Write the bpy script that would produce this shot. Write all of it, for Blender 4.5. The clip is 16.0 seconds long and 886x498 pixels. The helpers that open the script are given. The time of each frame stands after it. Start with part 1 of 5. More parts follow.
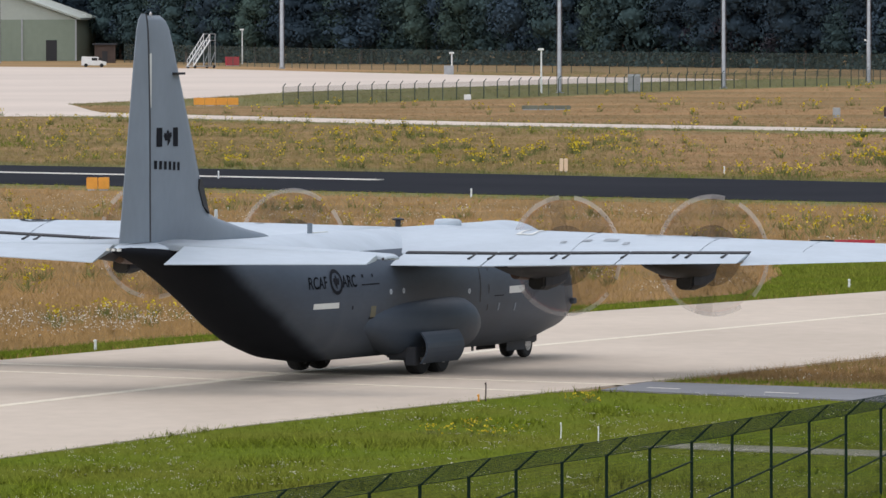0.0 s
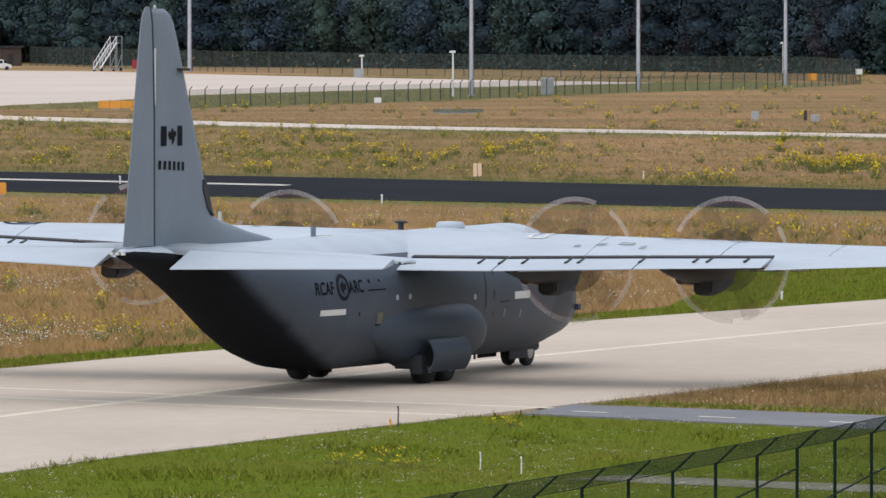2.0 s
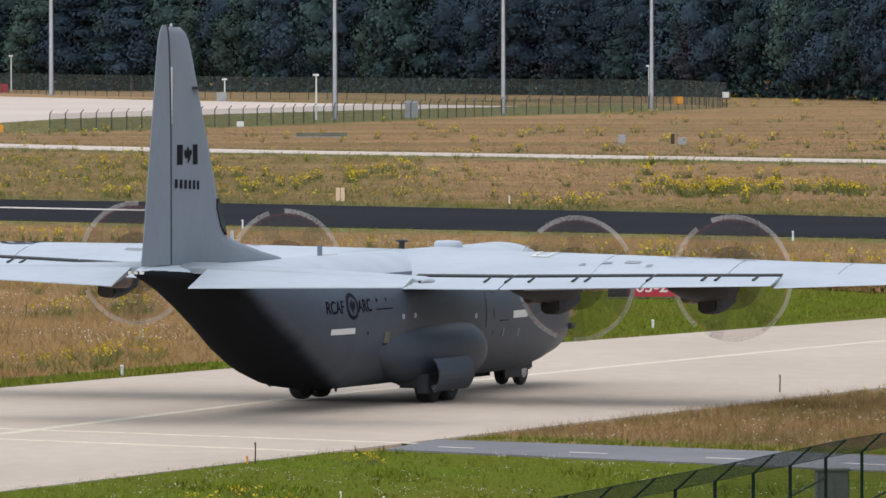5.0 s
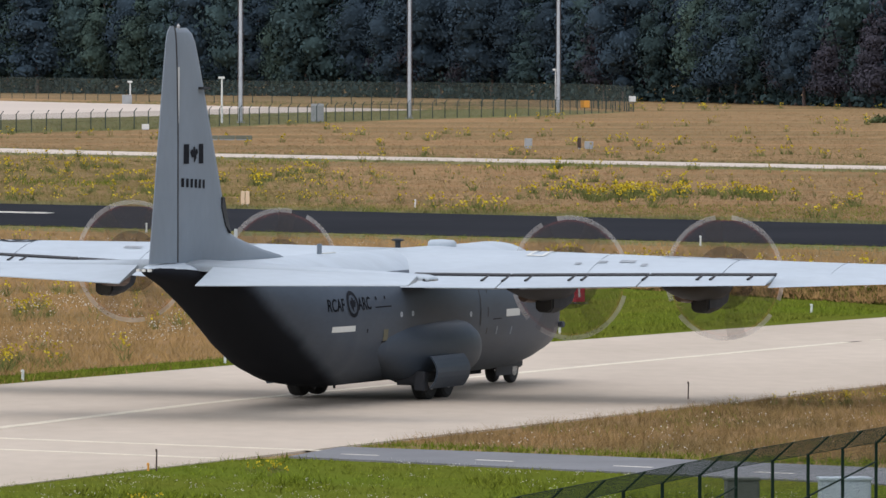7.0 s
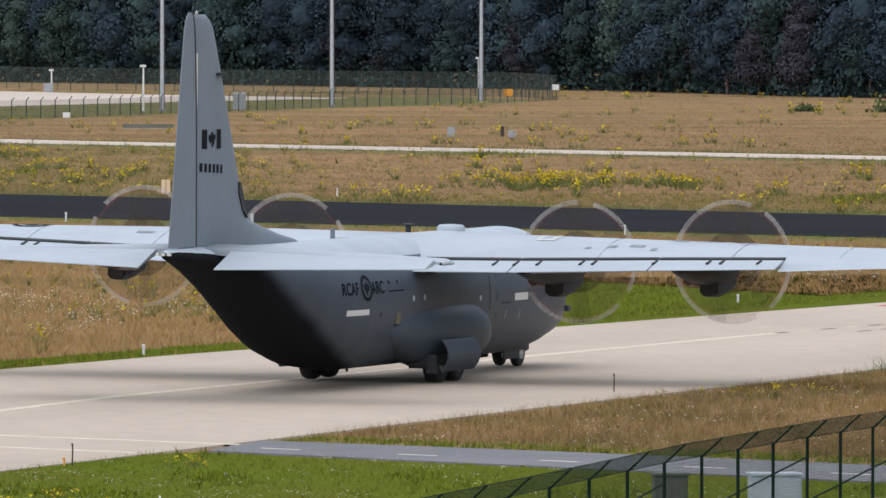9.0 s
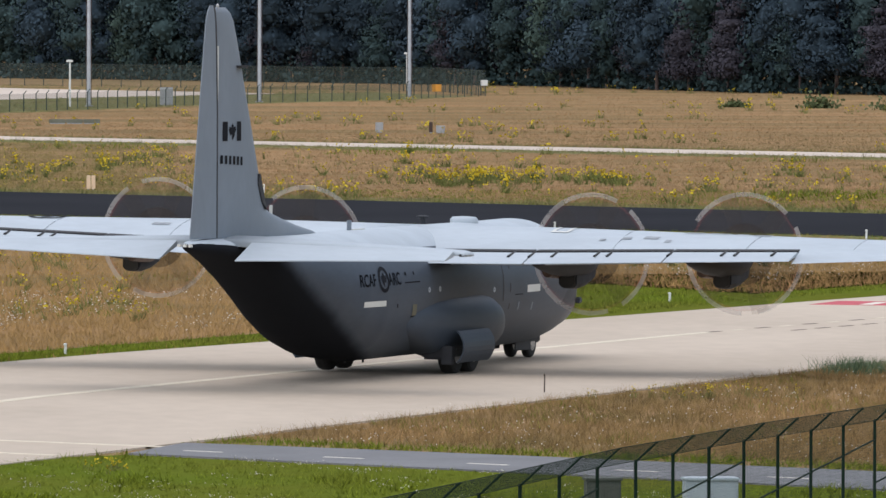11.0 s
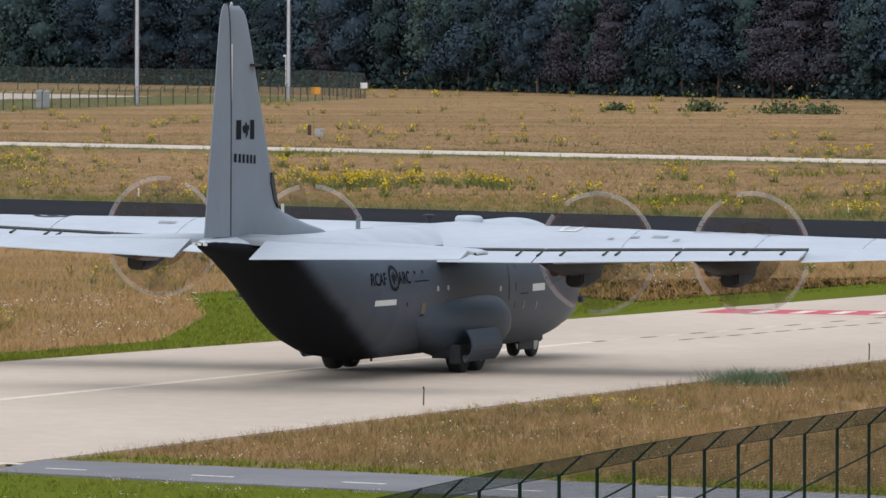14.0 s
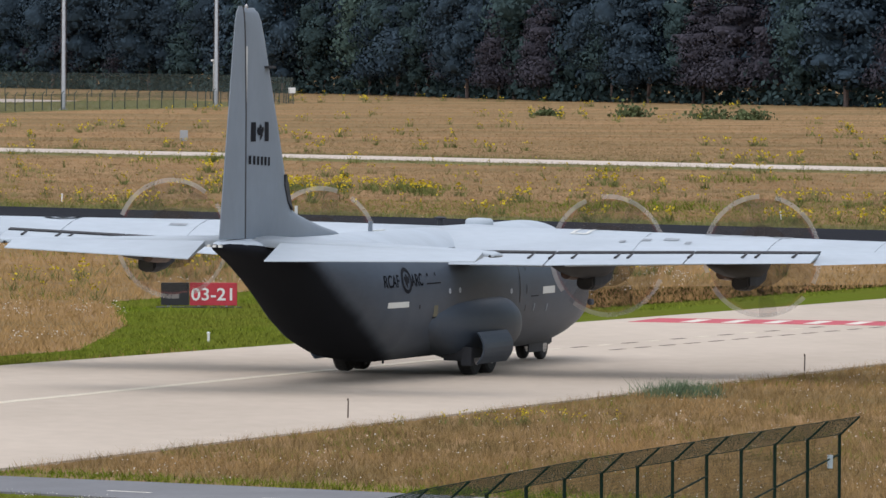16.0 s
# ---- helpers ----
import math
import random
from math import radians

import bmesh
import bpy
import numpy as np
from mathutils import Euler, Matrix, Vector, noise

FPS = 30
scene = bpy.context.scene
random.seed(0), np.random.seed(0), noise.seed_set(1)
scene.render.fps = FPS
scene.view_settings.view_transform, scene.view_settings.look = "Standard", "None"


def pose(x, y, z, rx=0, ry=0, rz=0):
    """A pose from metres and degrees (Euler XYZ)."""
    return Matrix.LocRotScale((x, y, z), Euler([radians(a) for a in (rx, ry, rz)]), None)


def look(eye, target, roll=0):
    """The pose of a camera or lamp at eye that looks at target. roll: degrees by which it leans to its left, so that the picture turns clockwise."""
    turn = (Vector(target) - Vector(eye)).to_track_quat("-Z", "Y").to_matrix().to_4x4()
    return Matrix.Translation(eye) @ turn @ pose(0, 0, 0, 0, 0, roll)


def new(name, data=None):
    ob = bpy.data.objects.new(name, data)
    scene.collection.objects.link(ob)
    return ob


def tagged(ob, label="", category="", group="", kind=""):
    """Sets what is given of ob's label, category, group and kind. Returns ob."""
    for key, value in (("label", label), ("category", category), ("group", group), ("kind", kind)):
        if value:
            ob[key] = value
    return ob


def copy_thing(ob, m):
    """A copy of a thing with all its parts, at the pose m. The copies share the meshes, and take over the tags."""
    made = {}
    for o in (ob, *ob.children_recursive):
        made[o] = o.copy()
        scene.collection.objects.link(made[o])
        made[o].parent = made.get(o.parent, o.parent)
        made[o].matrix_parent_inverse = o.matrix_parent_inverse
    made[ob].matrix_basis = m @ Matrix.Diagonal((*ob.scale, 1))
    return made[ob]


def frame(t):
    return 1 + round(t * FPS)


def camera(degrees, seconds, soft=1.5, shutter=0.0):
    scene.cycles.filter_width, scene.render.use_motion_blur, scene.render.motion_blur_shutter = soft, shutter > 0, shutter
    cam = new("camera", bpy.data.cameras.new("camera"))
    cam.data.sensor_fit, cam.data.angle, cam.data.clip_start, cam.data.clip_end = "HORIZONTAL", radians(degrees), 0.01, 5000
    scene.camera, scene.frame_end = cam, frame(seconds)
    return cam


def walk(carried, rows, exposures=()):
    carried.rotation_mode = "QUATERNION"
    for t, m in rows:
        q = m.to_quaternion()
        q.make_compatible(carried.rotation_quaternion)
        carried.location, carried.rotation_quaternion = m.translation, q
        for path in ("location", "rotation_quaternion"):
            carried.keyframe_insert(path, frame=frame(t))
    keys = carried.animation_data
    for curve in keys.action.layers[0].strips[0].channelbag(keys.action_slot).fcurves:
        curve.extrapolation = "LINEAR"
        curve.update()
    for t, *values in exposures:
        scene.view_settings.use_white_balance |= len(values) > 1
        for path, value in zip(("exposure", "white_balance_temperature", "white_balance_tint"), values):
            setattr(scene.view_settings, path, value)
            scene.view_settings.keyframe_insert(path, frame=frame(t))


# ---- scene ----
# ---- camera: seconds, x, y, z, pan to the right, tilt down, roll ----
cam = camera(5.893, 16.0, soft=1.5)
CAMERA_ROWS = [
    (0.0, -0.52, -34.91, 12.280, 0.0832, 1.6639, -0.102),
    (0.5, -0.57, -28.98, 12.178, 0.2801, 1.6475, -0.116),
    (1.0, -0.57, -24.76, 12.107, 0.4068, 1.6398, -0.018),
    (1.5, -0.53, -19.75, 12.023, 0.5277, 1.6392, -0.072),
    (2.0, -0.46, -14.98, 11.943, 0.6824, 1.6370, -0.062),
    (2.5, -0.38, -11.13, 11.880, 0.8137, 1.6375, -0.074),
    (3.0, -0.28, -7.49, 11.821, 1.0080, 1.6351, -0.092),
    (3.5, -0.22, -5.64, 11.791, 1.1304, 1.6321, -0.110),
    (4.0, -0.21, -5.23, 11.784, 1.2380, 1.6112, -0.104),
    (4.5, -0.19, -4.89, 11.778, 1.3486, 1.5698, -0.154),
    (5.0, -0.18, -4.56, 11.773, 1.5836, 1.4781, -0.116),
    (7.5, -0.02, -0.40, 11.706, 2.3063, 1.4548, 0.064),
    (8.0, 0.02, 0.53, 11.692, 2.3975, 1.5033, 0.052),
    (8.5, 0.09, 2.00, 11.668, 2.5058, 1.5410, 0.056),
    (9.0, 0.14, 3.09, 11.651, 2.7256, 1.5300, 0.073),
    (11.5, 0.59, 10.87, 11.529, 3.2372, 1.5613, 0.121),
    (12.0, 0.78, 13.65, 11.486, 3.2738, 1.5495, 0.105),
    (12.5, 0.87, 14.90, 11.467, 3.3916, 1.5346, 0.139),
    (13.0, 0.89, 15.21, 11.462, 3.5486, 1.5310, 0.158),
    (13.5, 0.97, 16.27, 11.446, 3.7320, 1.5271, 0.235),
    (14.0, 1.15, 18.57, 11.411, 3.9998, 1.5332, 0.178),
    (14.5, 1.39, 21.53, 11.367, 4.1012, 1.5434, 0.189),
    (15.0, 1.65, 24.38, 11.324, 4.1664, 1.5403, 0.215),
    (15.5, 1.76, 25.52, 11.308, 4.3201, 1.5144, 0.244),
    (16.0, 1.73, 25.26, 11.311, 4.4720, 1.4954, 0.281),
]
walk(cam, [(t, pose(x, y, z, 90 - tilt, 0, -pan) @ pose(0, 0, 0, 0, 0, roll)) for t, x, y, z, pan, tilt, roll in CAMERA_ROWS])

# ---- aircraft's way along the taxiway: seconds, x, y, heading ----
AIRCRAFT_ROWS = [
    (0.0, -2.59, 247.29, 66.20),
    (0.5, -1.82, 249.67, 66.34),
    (1.0, -1.05, 251.82, 66.49),
    (1.5, -0.29, 253.80, 66.64),
    (2.0, 0.48, 255.64, 66.79),
    (2.5, 1.25, 257.38, 66.93),
    (3.0, 2.01, 259.05, 67.07),
    (3.5, 2.78, 260.68, 67.18),
    (4.0, 3.55, 262.28, 67.29),
    (4.5, 4.32, 263.88, 67.37),
    (5.0, 5.09, 265.48, 67.44),
    (7.5, 8.96, 273.75, 67.57),
    (8.0, 9.74, 275.46, 67.57),
    (8.5, 10.52, 277.18, 67.55),
    (9.0, 11.30, 278.92, 67.53),
    (11.5, 15.25, 287.50, 67.42),
    (12.0, 16.05, 289.17, 67.40),
    (12.5, 16.85, 290.83, 67.38),
    (13.0, 17.65, 292.47, 67.36),
    (13.5, 18.46, 294.09, 67.35),
    (14.0, 19.26, 295.72, 67.32),
    (14.5, 20.07, 297.35, 67.29),
    (15.0, 20.88, 299.01, 67.25),
    (15.5, 21.70, 300.71, 67.18),
    (16.0, 22.51, 302.47, 67.09),
]
AIRCRAFT_ROLL = 0.9

# ---- light: bright overcast sky, weak soft sun from behind the camera's left ----
world = bpy.data.worlds.new("overcast_sky")
scene.world = world
world.use_nodes = True
wn, wl = world.node_tree.nodes, world.node_tree.links
sky = wn.new("ShaderNodeTexSky")
sky.sky_type = "NISHITA"
sky.sun_disc = False
sky.sun_elevation, sky.sun_rotation = radians(72), radians(225)
sky.dust_density = 2.0
soft_sky = wn.new("ShaderNodeHueSaturation")
soft_sky.inputs["Saturation"].default_value = 0.9
wl.new(sky.outputs[0], soft_sky.inputs["Color"])
wl.new(soft_sky.outputs[0], wn["Background"].inputs["Color"])
wn["Background"].inputs["Strength"].default_value = 0.10
sun_data = bpy.data.lights.new("sun", "SUN")
sun_data.energy, sun_data.angle, sun_data.color = 1.65, radians(170), (1.0, 0.97, 0.93)
sun = new("sun", sun_data)
sun.matrix_world = look((-35, 225, 160), (0, 260, 0))
scene.view_settings.exposure = 0.6

# ---- materials ----
def mat(name, color, rough=0.6, metal=0.0, vary=0.15, scale=1.0, fine=None, bump=0.0, color2=None, island=0.0, spec=0.5, stretch=(1, 1, 1), space="Object", by_object=0.0):
    """A surface whose colour wanders at a broad and a fine scale, with a fine relief."""
    m = bpy.data.materials.new(name)
    m.use_nodes = True
    n, l = m.node_tree.nodes, m.node_tree.links
    b = n["Principled BSDF"]
    b.inputs["Roughness"].default_value, b.inputs["Metallic"].default_value = rough, metal
    b.inputs["Specular IOR Level"].default_value = spec
    tc = n.new("ShaderNodeTexCoord")
    mp = n.new("ShaderNodeMapping")
    mp.inputs["Scale"].default_value = stretch
    l.new(tc.outputs[space], mp.inputs["Vector"])
    broad, grain = n.new("ShaderNodeTexNoise"), n.new("ShaderNodeTexNoise")
    broad.inputs["Scale"].default_value, broad.inputs["Detail"].default_value = scale, 4
    grain.inputs["Scale"].default_value, grain.inputs["Detail"].default_value = fine or scale * 12, 3
    for t in (broad, grain):
        l.new(mp.outputs[0], t.inputs["Vector"])
    mix = n.new("ShaderNodeMix")
    mix.data_type = "RGBA"
    c2 = color2 or tuple(c * (1 - vary) for c in color)
    ramp = n.new("ShaderNodeMapRange")
    ramp.inputs["From Min"].default_value, ramp.inputs["From Max"].default_value = 0.35, 0.65
    l.new(broad.outputs["Fac"], ramp.inputs["Value"])
    mix.inputs["A"].default_value, mix.inputs["B"].default_value = (*color, 1), (*c2, 1)
    l.new(ramp.outputs[0], mix.inputs["Factor"])
    hsv = n.new("ShaderNodeHueSaturation")
    l.new(mix.outputs["Result"], hsv.inputs["Color"])
    val = n.new("ShaderNodeMath")
    val.operation = "MULTIPLY_ADD"
    val.inputs[1].default_value, val.inputs[2].default_value = vary * 1.6, 1 - vary * 0.8
    l.new(grain.outputs["Fac"], val.inputs[0])
    last = val
    if island:
        geo, add = n.new("ShaderNodeNewGeometry"), n.new("ShaderNodeMath")
        add.operation = "MULTIPLY_ADD"
        add.inputs[1].default_value = island
        l.new(geo.outputs["Random Per Island"], add.inputs[0])
        l.new(val.outputs[0], add.inputs[2])
        sub = n.new("ShaderNodeMath")
        sub.operation = "SUBTRACT"
        sub.inputs[1].default_value = island * 0.5
        l.new(add.outputs[0], sub.inputs[0])
        last = sub
    if by_object:
        info, mul = n.new("ShaderNodeObjectInfo"), n.new("ShaderNodeMath")
        span = n.new("ShaderNodeMath")
        span.operation, mul.operation = "MULTIPLY_ADD", "MULTIPLY"
        span.inputs[1].default_value, span.inputs[2].default_value = by_object, 1 - by_object / 2
        l.new(info.outputs["Random"], span.inputs[0])
        l.new(span.outputs[0], mul.inputs[0])
        l.new(last.outputs[0], mul.inputs[1])
        last = mul
    l.new(last.outputs[0], hsv.inputs["Value"])
    l.new(hsv.outputs[0], b.inputs["Base Color"])
    if bump:
        bp = n.new("ShaderNodeBump")
        bp.inputs["Strength"].default_value, bp.inputs["Distance"].default_value = bump, 0.02
        l.new(grain.outputs["Fac"], bp.inputs["Height"])
        l.new(bp.outputs[0], b.inputs["Normal"])
    return m


# Aircraft grey, darkened to hold the hull's shade.
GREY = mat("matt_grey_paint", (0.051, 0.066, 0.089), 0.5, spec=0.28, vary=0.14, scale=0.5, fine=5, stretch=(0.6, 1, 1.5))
# Same paint, with sky light on the upper skins put into its tone.
SKYLIT_GREY = mat("skylit_grey_paint", (0.41, 0.465, 0.515), 0.5, spec=0.4, vary=0.10, scale=0.45, fine=4, stretch=(1.6, 0.5, 1))
# Same aircraft paint again, in a half-lit tone for the fin.
HALF_LIT_GREY = mat("half_lit_grey_paint", (0.192, 0.226, 0.264), 0.55, spec=0.3, vary=0.10, scale=0.4, fine=4, stretch=(1, 1, 0.5))
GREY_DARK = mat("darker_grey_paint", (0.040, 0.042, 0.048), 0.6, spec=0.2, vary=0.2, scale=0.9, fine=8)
SEAM = mat("dark_panel_gap", (0.02, 0.02, 0.022), 0.7, vary=0.1)
MARK = mat("black_marking_paint", (0.010, 0.011, 0.015), 0.7, spec=0.1, vary=0.1)
BAR_WHITE = mat("pale_marking_paint", (0.6, 0.61, 0.58), 0.5, vary=0.08)
TYRE = mat("tyre_rubber", (0.011, 0.011, 0.012), 0.8, vary=0.3, scale=3, bump=0.2)
METAL = mat("bare_metal", (0.45, 0.45, 0.46), 0.35, 0.9, vary=0.2, scale=4)
SOOT = mat("heat_stained_metal", (0.035, 0.032, 0.03), 0.55, 0.4, vary=0.4, scale=2)
HEAT = mat("heat_browned_metal", (0.16, 0.10, 0.075), 0.5, 0.3, vary=0.5, scale=3)
GLASS_DARK = mat("cockpit_glass", (0.01, 0.012, 0.015), 0.08, vary=0.05)
CONCRETE = mat("taxiway_concrete", (0.505, 0.430, 0.350), 0.9, vary=0.12, scale=0.06, fine=0.8, color2=(0.44, 0.372, 0.300), bump=0.15, spec=0.1, stretch=(1.6, 0.7, 1))
APRON = mat("apron_concrete", (0.55, 0.47, 0.40), 0.9, spec=0.1, vary=0.1, scale=0.02, fine=0.3)
ASPHALT = mat("runway_asphalt", (0.021, 0.022, 0.027), 1.0, vary=0.25, scale=0.05, fine=1.2, spec=0.03)
ROAD = mat("service_road_asphalt", (0.195, 0.197, 0.205), 0.95, spec=0.1, vary=0.15, scale=0.3, fine=5)
PATHSTONE = mat("worn_grey_path", (0.215, 0.205, 0.165), 0.95, spec=0.05, vary=0.3, scale=0.8, fine=6, color2=(0.15, 0.15, 0.09))
LINE_W = mat("white_road_paint", (0.72, 0.67, 0.58), 0.7, vary=0.2, scale=2, fine=9)
LINE_Y = mat("faded_yellow_paint", (0.66, 0.59, 0.46), 0.8, vary=0.2, scale=2, fine=9)
RED = mat("red_paint", (0.50, 0.03, 0.05), 0.6, vary=0.2, scale=2)
BLACK = mat("black_paint", (0.012, 0.012, 0.014), 0.6, vary=0.2)
ORANGE = mat("orange_paint", (0.75, 0.33, 0.04), 0.6, vary=0.15)
WHITE = mat("white_paint", (0.75, 0.75, 0.73), 0.5, vary=0.08)
STEEL = mat("galvanised_steel", (0.38, 0.39, 0.40), 0.5, 0.4, vary=0.15, scale=1.5)
FENCE_G = mat("dark_green_coated_steel", (0.010, 0.024, 0.016), 0.8, vary=0.2, spec=0.15)
# Fence green paled: distance haze put into the colour.
FENCE_FAR = mat("hazed_green_steel", (0.055, 0.075, 0.068), 0.8, vary=0.2, spec=0.15)
SAGE = mat("sage_green_cladding", (0.22, 0.26, 0.20), 0.7, vary=0.1, scale=0.1, fine=1.0)
ROOF = mat("hangar_roof_sheet", (0.38, 0.41, 0.36), 0.7, vary=0.1, scale=0.1, fine=1.0)
BROWN = mat("brown_timber", (0.07, 0.045, 0.035), 0.8, vary=0.2)
CABINET = mat("grey_green_cabinet", (0.075, 0.08, 0.065), 0.7, vary=0.15)
CAB_PALE = mat("pale_blue_grey_cabinet", (0.42, 0.48, 0.52), 0.5, vary=0.08)
GRASS_DRY = mat("dry_grass_ground", (0.33, 0.205, 0.103), 1.0, vary=0.3, scale=0.03, fine=0.3, color2=(0.205, 0.148, 0.072), spec=0.03, stretch=(0.4, 1.5, 1))
GRASS_GREEN = mat("mown_grass_ground", (0.10, 0.13, 0.018), 1.0, vary=0.3, scale=0.12, fine=2.0, color2=(0.11, 0.122, 0.020), spec=0.0)
BLADE_DRY = mat("dry_grass_blades", (0.385, 0.232, 0.092), 0.9, vary=0.28, scale=0.09, fine=0.5, color2=(0.285, 0.182, 0.074), island=0.25, spec=0.03)
BLADE_FAR = mat("distant_dry_grass_blades", (0.335, 0.196, 0.096), 0.9, vary=0.3, scale=0.03, fine=0.22, color2=(0.20, 0.145, 0.070), island=0.05, spec=0.05, stretch=(0.3, 1.9, 1))
# Distant verge greens, dulled so the colour holds some haze.
BLADE_PALE = mat("dull_green_grass_blades", (0.165, 0.170, 0.062), 0.9, vary=0.3, scale=0.05, fine=0.5, color2=(0.20, 0.17, 0.075), island=0.2, spec=0.03)
GRASS_PALE = mat("dull_green_grass_ground", (0.16, 0.162, 0.068), 1.0, vary=0.3, scale=0.03, fine=0.4, color2=(0.19, 0.165, 0.078), spec=0.03)
BLADE_OLIVE = mat("straw_and_olive_grass_blades", (0.285, 0.205, 0.088), 0.9, vary=0.3, scale=0.03, fine=0.22, color2=(0.205, 0.165, 0.062), island=0.06, spec=0.03, stretch=(0.3, 1.9, 1))
BLADE_NEAR = mat("mixed_dry_grass_blades", (0.290, 0.178, 0.074), 0.9, vary=0.4, scale=0.22, fine=1.6, color2=(0.180, 0.125, 0.052), island=0.85, spec=0.03, stretch=(1, 0.4, 1))
BLADE_GREEN = mat("green_grass_blades", (0.124, 0.164, 0.014), 1.0, vary=0.45, scale=0.12, fine=1.6, color2=(0.140, 0.150, 0.024), island=0.9, spec=0.0)
YELLOW = mat("ragwort_flower", (0.55, 0.42, 0.03), 0.8, vary=0.25, scale=0.3, island=0.6, spec=0.1)
DAISY = mat("white_wildflower", (0.7, 0.66, 0.58), 0.9, vary=0.1, island=0.3)
STALK = mat("ragwort_leaf", (0.15, 0.16, 0.045), 0.9, vary=0.25, island=0.4, spec=0.1)
BARK = mat("pine_bark", (0.15, 0.11, 0.10), 0.95, vary=0.3, scale=2)
# Leaf greens lifted and blued to paint in haze over the far wood.
LEAVES = [mat("tree_leaves", c, 0.8, vary=0.35, scale=0.25, fine=1.6, island=0.12, spec=0.02, by_object=0.4) for c in
          ((0.054, 0.086, 0.088), (0.046, 0.070, 0.092), (0.066, 0.100, 0.086), (0.070, 0.066, 0.082))]


def tail_shaded(m, tail_dark, lo, hi, slope):
    """Paints the upswept tail's shade and some soot dark, to a slanting ragged edge."""
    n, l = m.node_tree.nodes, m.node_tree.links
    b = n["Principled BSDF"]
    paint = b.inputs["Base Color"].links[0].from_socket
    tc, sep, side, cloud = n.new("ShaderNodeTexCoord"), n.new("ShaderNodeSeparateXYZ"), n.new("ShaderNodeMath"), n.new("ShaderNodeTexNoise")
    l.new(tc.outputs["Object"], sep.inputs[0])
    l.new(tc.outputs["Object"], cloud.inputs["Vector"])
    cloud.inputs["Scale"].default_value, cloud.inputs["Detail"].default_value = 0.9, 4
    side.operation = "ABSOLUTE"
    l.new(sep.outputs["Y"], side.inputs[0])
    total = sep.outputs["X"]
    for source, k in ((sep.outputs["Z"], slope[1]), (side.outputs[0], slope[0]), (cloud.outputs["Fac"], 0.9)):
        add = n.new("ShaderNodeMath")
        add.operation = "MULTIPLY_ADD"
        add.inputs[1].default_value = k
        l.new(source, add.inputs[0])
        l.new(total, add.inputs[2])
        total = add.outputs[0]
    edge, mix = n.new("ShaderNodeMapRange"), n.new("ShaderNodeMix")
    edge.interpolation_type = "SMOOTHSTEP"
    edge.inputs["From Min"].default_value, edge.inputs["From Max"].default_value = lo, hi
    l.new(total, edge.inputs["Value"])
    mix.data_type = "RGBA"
    mix.inputs["A"].default_value = (*tail_dark, 1)
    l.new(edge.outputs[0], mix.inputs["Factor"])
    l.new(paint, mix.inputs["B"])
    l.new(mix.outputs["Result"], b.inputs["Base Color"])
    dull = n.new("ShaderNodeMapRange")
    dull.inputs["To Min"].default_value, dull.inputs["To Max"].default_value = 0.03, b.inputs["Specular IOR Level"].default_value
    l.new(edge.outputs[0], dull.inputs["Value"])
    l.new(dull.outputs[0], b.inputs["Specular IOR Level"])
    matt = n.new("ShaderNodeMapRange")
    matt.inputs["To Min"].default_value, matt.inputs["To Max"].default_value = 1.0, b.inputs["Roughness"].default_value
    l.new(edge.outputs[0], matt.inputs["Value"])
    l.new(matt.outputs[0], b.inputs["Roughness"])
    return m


# Hull grey with the tail's shade and some soot painted in.
SKIN = tail_shaded(mat("matt_grey_hull_paint", (0.051, 0.066, 0.089), 0.48, spec=0.28, vary=0.16, scale=0.5, fine=5, stretch=(0.6, 1, 1.5)), (0.014, 0.0155, 0.019), -2.4, -0.5, (2.35, 2.21))


def clear_mix(name, color, alpha, rough=0.6):
    """A thin veil that lets most of the light pass."""
    m = mat(name, color, rough, vary=0.2, scale=0.8)
    m.node_tree.nodes["Principled BSDF"].inputs["Alpha"].default_value = alpha
    return m


BLUR_DARK = clear_mix("turning_blade_blur", (0.07, 0.048, 0.035), 0.20)
BLUR_ROOT = clear_mix("turning_blade_root_blur", (0.05, 0.032, 0.022), 0.60)
BLUR_BLADE = clear_mix("smeared_blade_blur", (0.05, 0.035, 0.025), 0.17)
BLUR_TIP = clear_mix("turning_blade_tip_blur", (0.72, 0.66, 0.62), 0.36)
BLUR_RED = clear_mix("turning_red_band_blur", (0.45, 0.12, 0.10), 0.22)


# ---- mesh helpers ----
def finish(name, bm, material, smooth=False):
    me = bpy.data.meshes.new(name)
    bmesh.ops.recalc_face_normals(bm, faces=bm.faces)
    for f in bm.faces:
        f.smooth = smooth
    bm.to_mesh(me)
    bm.free()
    me.materials.append(material)
    return me


def part(name, bm, material, parent, label="", smooth=False, at=None):
    ob = new(name, finish(name, bm, material, smooth))
    ob.parent = parent
    if at is not None:
        ob.matrix_basis = at
    if label:
        tagged(ob, label)
    return ob


def thing(name, label, category, at=None, group="", kind="", bm=None, material=None, smooth=False):
    ob = new(name, finish(name, bm, material, smooth) if bm else None)
    if at is not None:
        ob.matrix_basis = at
    return tagged(ob, label, category, group, kind)


def box(bm, x0, x1, y0, y1, z0, z1, bevel=0.0):
    r = bmesh.ops.create_cube(bm, size=1, matrix=Matrix.Translation(((x0 + x1) / 2, (y0 + y1) / 2, (z0 + z1) / 2)) @ Matrix.Diagonal((x1 - x0, y1 - y0, z1 - z0, 1)))
    if bevel:
        bmesh.ops.bevel(bm, geom=list({e for v in r["verts"] for e in v.link_edges}), offset=bevel, segments=2, affect="EDGES")
    return bm


def boxed(*a, **k):
    return box(bmesh.new(), *a, **k)


